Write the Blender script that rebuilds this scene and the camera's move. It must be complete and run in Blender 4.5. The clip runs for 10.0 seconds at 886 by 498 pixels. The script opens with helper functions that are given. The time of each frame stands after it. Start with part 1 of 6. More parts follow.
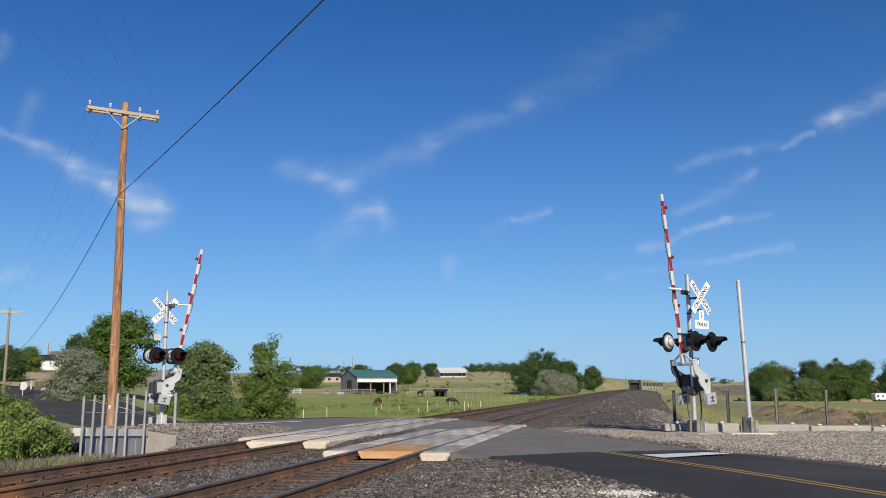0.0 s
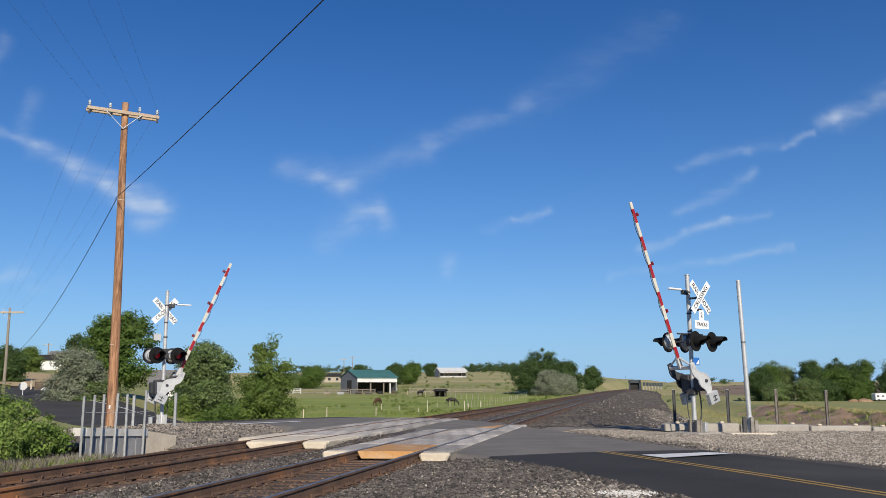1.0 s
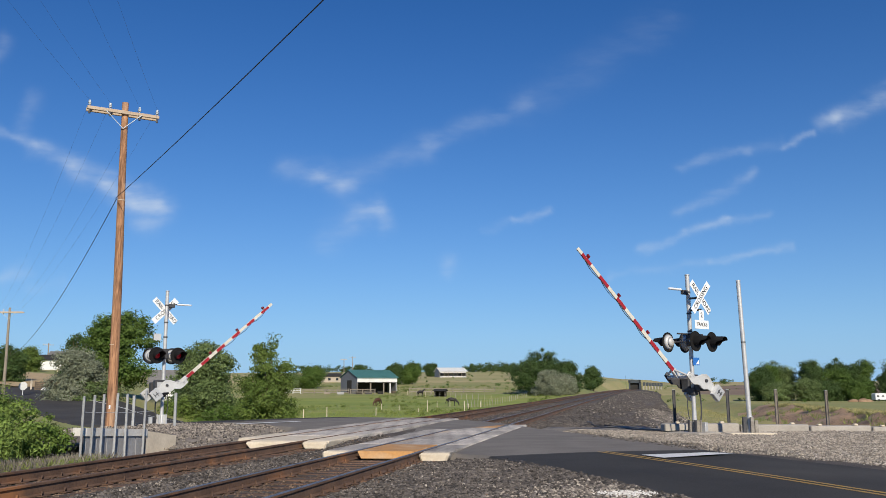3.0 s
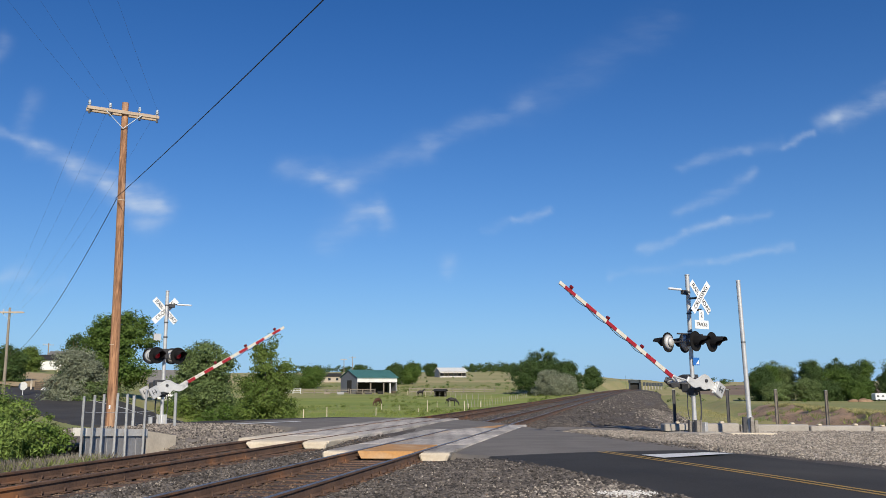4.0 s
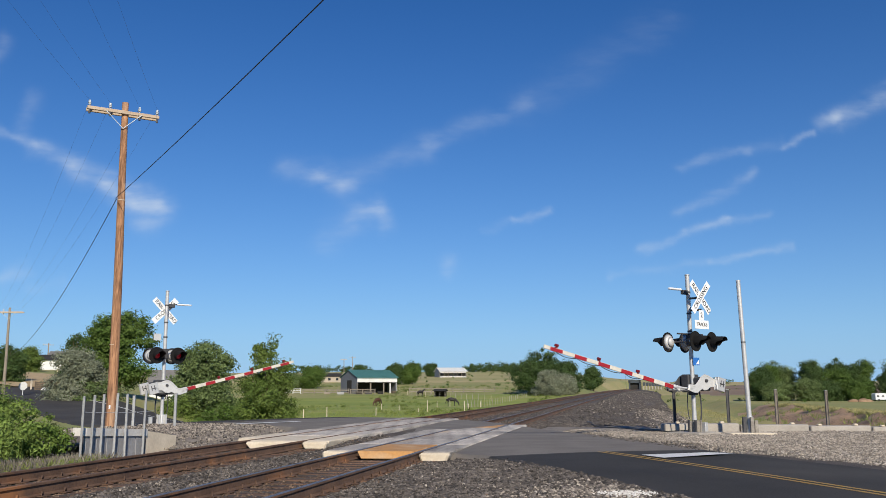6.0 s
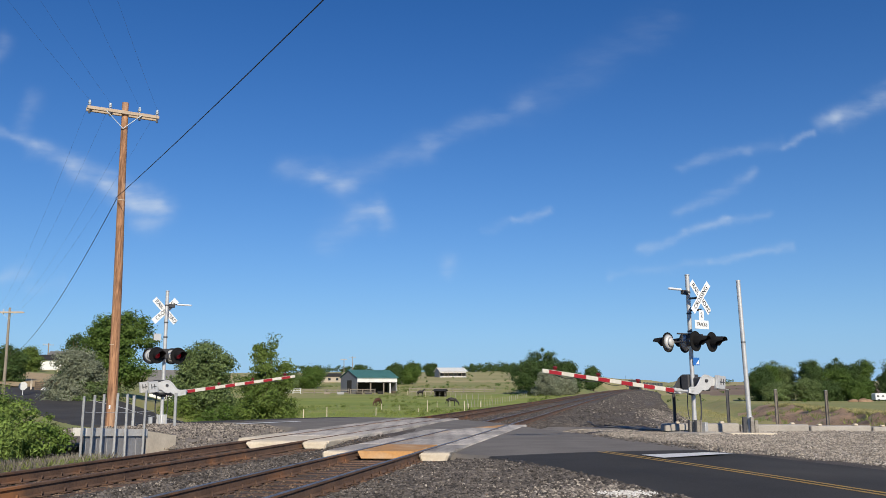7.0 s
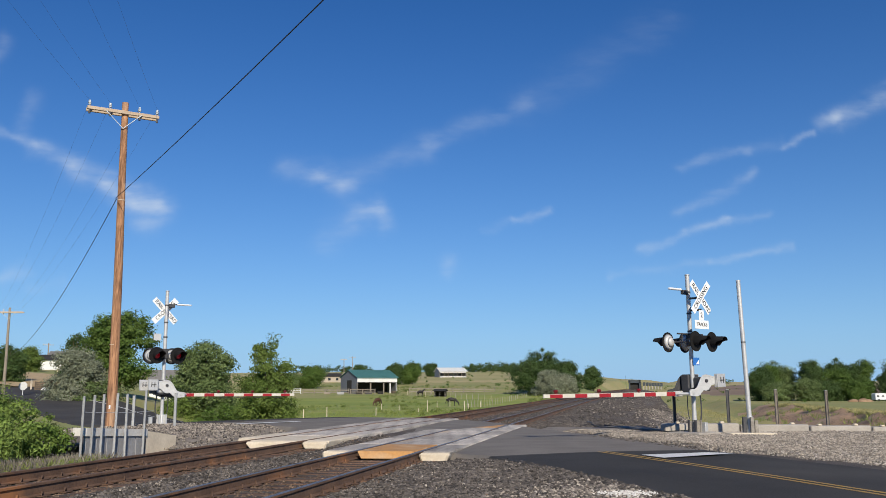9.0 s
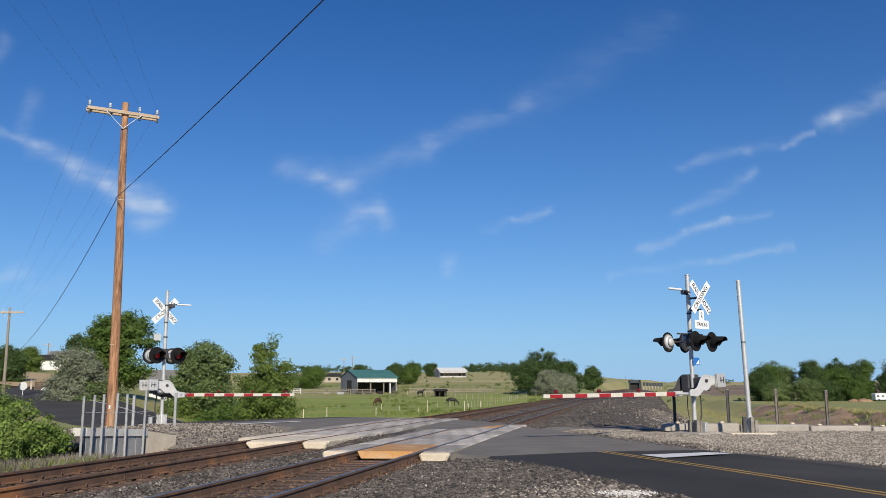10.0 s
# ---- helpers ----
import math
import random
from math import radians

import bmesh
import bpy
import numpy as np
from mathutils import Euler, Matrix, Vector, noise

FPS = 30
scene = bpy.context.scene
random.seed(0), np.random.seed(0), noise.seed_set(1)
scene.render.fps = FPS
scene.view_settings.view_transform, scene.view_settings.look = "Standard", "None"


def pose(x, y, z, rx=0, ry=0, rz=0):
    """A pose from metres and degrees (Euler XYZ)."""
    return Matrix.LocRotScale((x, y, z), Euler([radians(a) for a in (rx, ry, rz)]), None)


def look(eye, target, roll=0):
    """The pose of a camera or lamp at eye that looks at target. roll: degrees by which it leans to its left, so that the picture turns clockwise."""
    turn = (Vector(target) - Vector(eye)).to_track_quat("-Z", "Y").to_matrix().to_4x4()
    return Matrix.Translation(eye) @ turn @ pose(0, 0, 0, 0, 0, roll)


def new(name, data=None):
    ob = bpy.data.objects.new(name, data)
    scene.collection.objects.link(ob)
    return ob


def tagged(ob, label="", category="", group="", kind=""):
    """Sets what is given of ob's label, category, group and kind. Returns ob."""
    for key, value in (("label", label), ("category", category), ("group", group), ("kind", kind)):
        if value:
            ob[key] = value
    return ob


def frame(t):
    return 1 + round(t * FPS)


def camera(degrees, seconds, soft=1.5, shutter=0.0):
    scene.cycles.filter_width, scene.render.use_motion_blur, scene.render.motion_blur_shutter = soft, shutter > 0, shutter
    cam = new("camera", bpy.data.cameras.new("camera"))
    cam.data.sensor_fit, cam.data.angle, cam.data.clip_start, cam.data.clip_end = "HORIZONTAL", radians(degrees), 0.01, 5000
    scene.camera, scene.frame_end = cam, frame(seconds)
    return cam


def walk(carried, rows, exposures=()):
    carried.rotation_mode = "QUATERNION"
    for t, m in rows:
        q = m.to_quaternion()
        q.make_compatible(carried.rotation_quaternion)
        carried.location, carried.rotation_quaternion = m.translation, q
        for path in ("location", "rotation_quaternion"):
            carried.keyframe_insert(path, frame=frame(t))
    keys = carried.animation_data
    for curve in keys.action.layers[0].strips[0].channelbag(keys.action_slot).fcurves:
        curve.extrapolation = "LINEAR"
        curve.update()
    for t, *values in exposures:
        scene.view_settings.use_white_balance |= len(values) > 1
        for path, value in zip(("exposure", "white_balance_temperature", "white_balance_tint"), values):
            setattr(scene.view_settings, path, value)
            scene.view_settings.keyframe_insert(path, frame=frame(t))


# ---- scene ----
cam = camera(55.17, 10.0, soft=0.8)
EYE = (0.0, 0.0, 1.32)
VIEW = look(EYE, (0.0, 100.0 * math.cos(radians(9.46)), 1.32 + 100.0 * math.sin(radians(9.46))), -0.3)
walk(cam, [(0.0, VIEW), (10.0, VIEW)], exposures=[(0.0, 0.0), (10.0, 0.0)])

# ---- daylight ----
SUN_TO = Vector((0.22, -0.975, 0.0)).normalized() * math.cos(radians(29)) + Vector((0, 0, math.sin(radians(29))))
sun = new("sun", bpy.data.lights.new("sun", "SUN"))
sun.data.energy, sun.data.angle, sun.data.color = 5.0, radians(0.53), (1.0, 0.91, 0.75)
sun.matrix_world = look((0, 0, 60), Vector((0, 0, 60)) - SUN_TO)


def nodes_of(tree):
    tree.nodes.clear()
    return tree.nodes, tree.links


def math_node(tree, op, a, b=None, c=None, clamp=False):
    nd = tree.nodes.new("ShaderNodeMath")
    nd.operation, nd.use_clamp = op, clamp
    for i, v in enumerate((a, b, c)):
        if v is None:
            continue
        if isinstance(v, (int, float)):
            nd.inputs[i].default_value = v
        else:
            tree.links.new(v, nd.inputs[i])
    return nd.outputs[0]


# thin cirrus: (start, end, width, strength), as slopes right/ahead and up/ahead of straight north
CIRRUS = [
    ((-0.545, 0.316), (-0.499, 0.296), 0.007, 0.34),
    ((-0.499, 0.296), (-0.449, 0.271), 0.010, 0.48),
    ((-0.449, 0.271), (-0.406, 0.253), 0.013, 0.58),
    ((-0.406, 0.253), (-0.371, 0.232), 0.013, 0.52),
    ((-0.380, 0.236), (-0.339, 0.216), 0.014, 0.56),
    ((-0.345, 0.222), (-0.357, 0.202), 0.013, 0.42),
    ((-0.191, 0.268), (-0.150, 0.257), 0.012, 0.30),
    ((-0.150, 0.259), (-0.122, 0.245), 0.014, 0.48),
    ((-0.122, 0.250), (-0.016, 0.295), 0.014, 0.20),
    ((-0.016, 0.297), (0.102, 0.347), 0.011, 0.24),
    ((0.102, 0.347), (0.281, 0.453), 0.022, 0.09),
    ((-0.140, 0.178), (-0.098, 0.208), 0.016, 0.26),
    ((-0.108, 0.208), (-0.078, 0.221), 0.010, 0.36),
    ((-0.080, 0.220), (-0.068, 0.198), 0.009, 0.34),
    ((0.006, 0.149), (0.007, 0.142), 0.009, 0.30),
    ((0.050, 0.190), (0.086, 0.201), 0.005, 0.14),
    ((0.086, 0.201), (0.132, 0.214), 0.004, 0.30),
    ((0.483, 0.325), (0.560, 0.362), 0.011, 0.52),
    ((0.463, 0.320), (0.483, 0.325), 0.008, 0.42),
    ((0.415, 0.293), (0.454, 0.306), 0.004, 0.48),
    ((0.370, 0.290), (0.410, 0.297), 0.008, 0.14),
    ((0.286, 0.265), (0.370, 0.288), 0.006, 0.28),
    ((0.283, 0.209), (0.376, 0.257), 0.006, 0.30),
    ((0.288, 0.180), (0.340, 0.202), 0.005, 0.46),
    ((0.340, 0.202), (0.388, 0.207), 0.005, 0.32),
    ((0.233, 0.161), (0.288, 0.180), 0.005, 0.34),
    ((0.314, 0.147), (0.419, 0.166), 0.004, 0.34),
    ((0.199, 0.134), (0.314, 0.147), 0.005, 0.20),
    ((-0.530, 0.132), (-0.494, 0.144), 0.008, 0.32),
    ((-0.493, 0.122), (-0.453, 0.132), 0.008, 0.16),
    ((-0.514, 0.310), (-0.504, 0.361), 0.009, 0.18),
    ((-0.560, 0.400), (-0.548, 0.430), 0.012, 0.20),
]


def make_world():
    world = bpy.data.worlds.new("clear_sky")
    world.use_nodes = True
    scene.world = world
    tr = world.node_tree
    N, L = nodes_of(tr)
    sky = N.new("ShaderNodeTexSky")
    sky.sky_type, sky.sun_disc = "NISHITA", False
    sky.sun_elevation, sky.sun_rotation = radians(29), math.atan2(SUN_TO.x, SUN_TO.y)
    sky.air_density, sky.dust_density, sky.ozone_density = 1.0, 0.05, 3.0
    co = N.new("ShaderNodeTexCoord")
    sep = N.new("ShaderNodeSeparateXYZ")
    L.new(co.outputs["Generated"], sep.inputs[0])
    x, y, z = sep.outputs
    ahead = math_node(tr, "MAXIMUM", y, 0.05)
    u, v = math_node(tr, "DIVIDE", x, ahead), math_node(tr, "DIVIDE", z, ahead)
    front = math_node(tr, "GREATER_THAN", y, 0.06)
    flat = N.new("ShaderNodeCombineXYZ")
    L.new(u, flat.inputs[0]), L.new(v, flat.inputs[1])
    warp = N.new("ShaderNodeTexNoise")
    warp.inputs["Scale"].default_value, warp.inputs["Detail"].default_value = 22.0, 9.0
    L.new(flat.outputs[0], warp.inputs["Vector"])
    wsep = N.new("ShaderNodeSeparateXYZ")
    L.new(warp.outputs["Color"], wsep.inputs[0])
    uw = math_node(tr, "ADD", u, math_node(tr, "MULTIPLY", math_node(tr, "SUBTRACT", wsep.outputs[0], 0.5), 0.028))
    vw = math_node(tr, "ADD", v, math_node(tr, "MULTIPLY", math_node(tr, "SUBTRACT", wsep.outputs[1], 0.5), 0.028))
    total = None
    for (ax, ay), (bx, by), width, gain in CIRRUS:
        dx, dy = bx - ax, by - ay
        ll = dx * dx + dy * dy
        pu, pv = math_node(tr, "SUBTRACT", uw, ax), math_node(tr, "SUBTRACT", vw, ay)
        h = math_node(tr, "ADD", math_node(tr, "MULTIPLY", pu, dx / ll), math_node(tr, "MULTIPLY", pv, dy / ll), clamp=True)
        eu = math_node(tr, "SUBTRACT", pu, math_node(tr, "MULTIPLY", h, dx))
        ev = math_node(tr, "SUBTRACT", pv, math_node(tr, "MULTIPLY", h, dy))
        d2 = math_node(tr, "ADD", math_node(tr, "MULTIPLY", eu, eu), math_node(tr, "MULTIPLY", ev, ev))
        fall = math_node(tr, "EXPONENT", math_node(tr, "MULTIPLY", d2, -1.0 / (width * width)))
        fall = math_node(tr, "MULTIPLY", fall, gain * 0.60)
        total = fall if total is None else math_node(tr, "ADD", total, fall)
    wisp = N.new("ShaderNodeTexNoise")
    wisp.inputs["Scale"].default_value, wisp.inputs["Detail"].default_value = 34.0, 8.0
    stretch = N.new("ShaderNodeMapping")
    stretch.inputs["Rotation"].default_value = (0, 0, -0.4)
    stretch.inputs["Scale"].default_value = (0.5, 1.6, 1)
    L.new(flat.outputs[0], stretch.inputs["Vector"])
    L.new(stretch.outputs[0], wisp.inputs["Vector"])
    total = math_node(tr, "MULTIPLY", total, math_node(tr, "MULTIPLY_ADD", wisp.outputs["Fac"], 2.3, -0.50, clamp=True))
    total = math_node(tr, "MULTIPLY", total, front, clamp=True)
    mix = N.new("ShaderNodeMix")
    mix.data_type = "RGBA"
    L.new(total, mix.inputs["Factor"])
    rich = N.new("ShaderNodeHueSaturation")
    rich.inputs["Saturation"].default_value = 1.3
    L.new(sky.outputs[0], rich.inputs["Color"])
    tint = N.new("ShaderNodeMix")
    tint.data_type, tint.blend_type = "RGBA", "MULTIPLY"
    tint.inputs["Factor"].default_value = 1.0
    tint.inputs["B"].default_value = (0.72, 0.92, 1.28, 1)
    L.new(rich.outputs[0], tint.inputs["A"])
    haze = N.new("ShaderNodeMix")
    haze.data_type = "RGBA"
    haze.inputs["B"].default_value = (3.9, 7.4, 12.2, 1)
    L.new(math_node(tr, "MULTIPLY", math_node(tr, "EXPONENT", math_node(tr, "MULTIPLY", math_node(tr, "MAXIMUM", z, 0.0), -7.5)), 0.85), haze.inputs["Factor"])
    L.new(tint.outputs["Result"], haze.inputs["A"])
    L.new(haze.outputs["Result"], mix.inputs["A"])
    mix.inputs["B"].default_value = (9.0, 10.2, 11.6, 1)
    bg, out = N.new("ShaderNodeBackground"), N.new("ShaderNodeOutputWorld")
    bg.inputs["Strength"].default_value = 0.071
    L.new(mix.outputs["Result"], bg.inputs["Color"])
    L.new(bg.outputs[0], out.inputs["Surface"])


make_world()

# ---- materials ----


def mat(name, c1, c2=None, rough=0.8, metal=0.0, big=1.5, fine=18.0, bump=0.3, depth=0.01, rnd=0.0, spec=0.5, glow=None, island=False, stretch=(1, 1, 1), c3=None, world=False, cov=2.45):
    """A surface of two colours mixed by a broad and a fine noise, with fine relief."""
    m = bpy.data.materials.new(name)
    m.use_nodes = True
    tr = m.node_tree
    N, L = nodes_of(tr)
    out, bs = N.new("ShaderNodeOutputMaterial"), N.new("ShaderNodeBsdfPrincipled")
    L.new(bs.outputs[0], out.inputs["Surface"])
    c2 = c2 or tuple(v * 0.75 for v in c1)
    mp = N.new("ShaderNodeMapping")
    mp.inputs["Scale"].default_value = stretch
    if world:
        L.new(N.new("ShaderNodeNewGeometry").outputs["Position"], mp.inputs["Vector"])
    else:
        L.new(N.new("ShaderNodeTexCoord").outputs["Object"], mp.inputs["Vector"])
    na, nb = N.new("ShaderNodeTexNoise"), N.new("ShaderNodeTexNoise")
    na.inputs["Scale"].default_value, na.inputs["Detail"].default_value = big, 4
    nb.inputs["Scale"].default_value, nb.inputs["Detail"].default_value = fine, 3
    L.new(mp.outputs[0], na.inputs["Vector"]), L.new(mp.outputs[0], nb.inputs["Vector"])
    f = math_node(tr, "ADD", math_node(tr, "MULTIPLY_ADD", na.outputs["Fac"], 2.2, -0.85), math_node(tr, "MULTIPLY_ADD", nb.outputs["Fac"], 1.4, -0.45), clamp=True)
    mx = N.new("ShaderNodeMix")
    mx.data_type = "RGBA"
    L.new(f, mx.inputs["Factor"])
    mx.inputs["A"].default_value, mx.inputs["B"].default_value = (*c1, 1), (*c2, 1)
    col = mx.outputs["Result"]
    if c3:
        nc = N.new("ShaderNodeTexNoise")
        nc.inputs["Scale"].default_value, nc.inputs["Detail"].default_value = big * 0.37, 5
        L.new(mp.outputs[0], nc.inputs["Vector"])
        m3 = N.new("ShaderNodeMix")
        m3.data_type = "RGBA"
        L.new(math_node(tr, "MULTIPLY_ADD", nc.outputs["Fac"], 5.0, -cov, clamp=True), m3.inputs["Factor"])
        L.new(col, m3.inputs["A"])
        m3.inputs["B"].default_value = (*c3, 1)
        col = m3.outputs["Result"]
    if rnd:
        src = N.new("ShaderNodeNewGeometry").outputs["Random Per Island"] if island else N.new("ShaderNodeObjectInfo").outputs["Random"]
        hsv = N.new("ShaderNodeHueSaturation")
        L.new(math_node(tr, "MULTIPLY_ADD", src, 2 * rnd, 1 - rnd), hsv.inputs["Value"])
        L.new(col, hsv.inputs["Color"])
        col = hsv.outputs["Color"]
    L.new(col, bs.inputs["Base Color"])
    L.new(math_node(tr, "MULTIPLY_ADD", nb.outputs["Fac"], 0.25, rough - 0.12, clamp=True), bs.inputs["Roughness"])
    bs.inputs["Metallic"].default_value = metal
    bs.inputs["Specular IOR Level"].default_value = spec
    if bump:
        bp = N.new("ShaderNodeBump")
        bp.inputs["Strength"].default_value, bp.inputs["Distance"].default_value = bump, depth
        L.new(nb.outputs["Fac"], bp.inputs["Height"])
        L.new(bp.outputs[0], bs.inputs["Normal"])
    if glow:
        bs.inputs["Emission Color"].default_value = (*glow[:3], 1)
        bs.inputs["Emission Strength"].default_value = glow[3]
    return m


def leaf_mat(name, c1, c2, rnd=0.35):
    m = mat(name, c1, c2, rough=0.6, big=0.5, fine=3.0, bump=0, rnd=rnd, island=True, spec=0.25)
    tr = m.node_tree
    bs = [n for n in tr.nodes if n.type == "BSDF_PRINCIPLED"][0]
    out = [n for n in tr.nodes if n.type == "OUTPUT_MATERIAL"][0]
    tl, ad = tr.nodes.new("ShaderNodeBsdfTranslucent"), tr.nodes.new("ShaderNodeMixShader")
    tr.links.new(bs.inputs["Base Color"].links[0].from_socket, tl.inputs["Color"])
    ad.inputs[0].default_value = 0.18
    tr.links.new(bs.outputs[0], ad.inputs[1]), tr.links.new(tl.outputs[0], ad.inputs[2])
    tr.links.new(ad.outputs[0], out.inputs["Surface"])
    return m


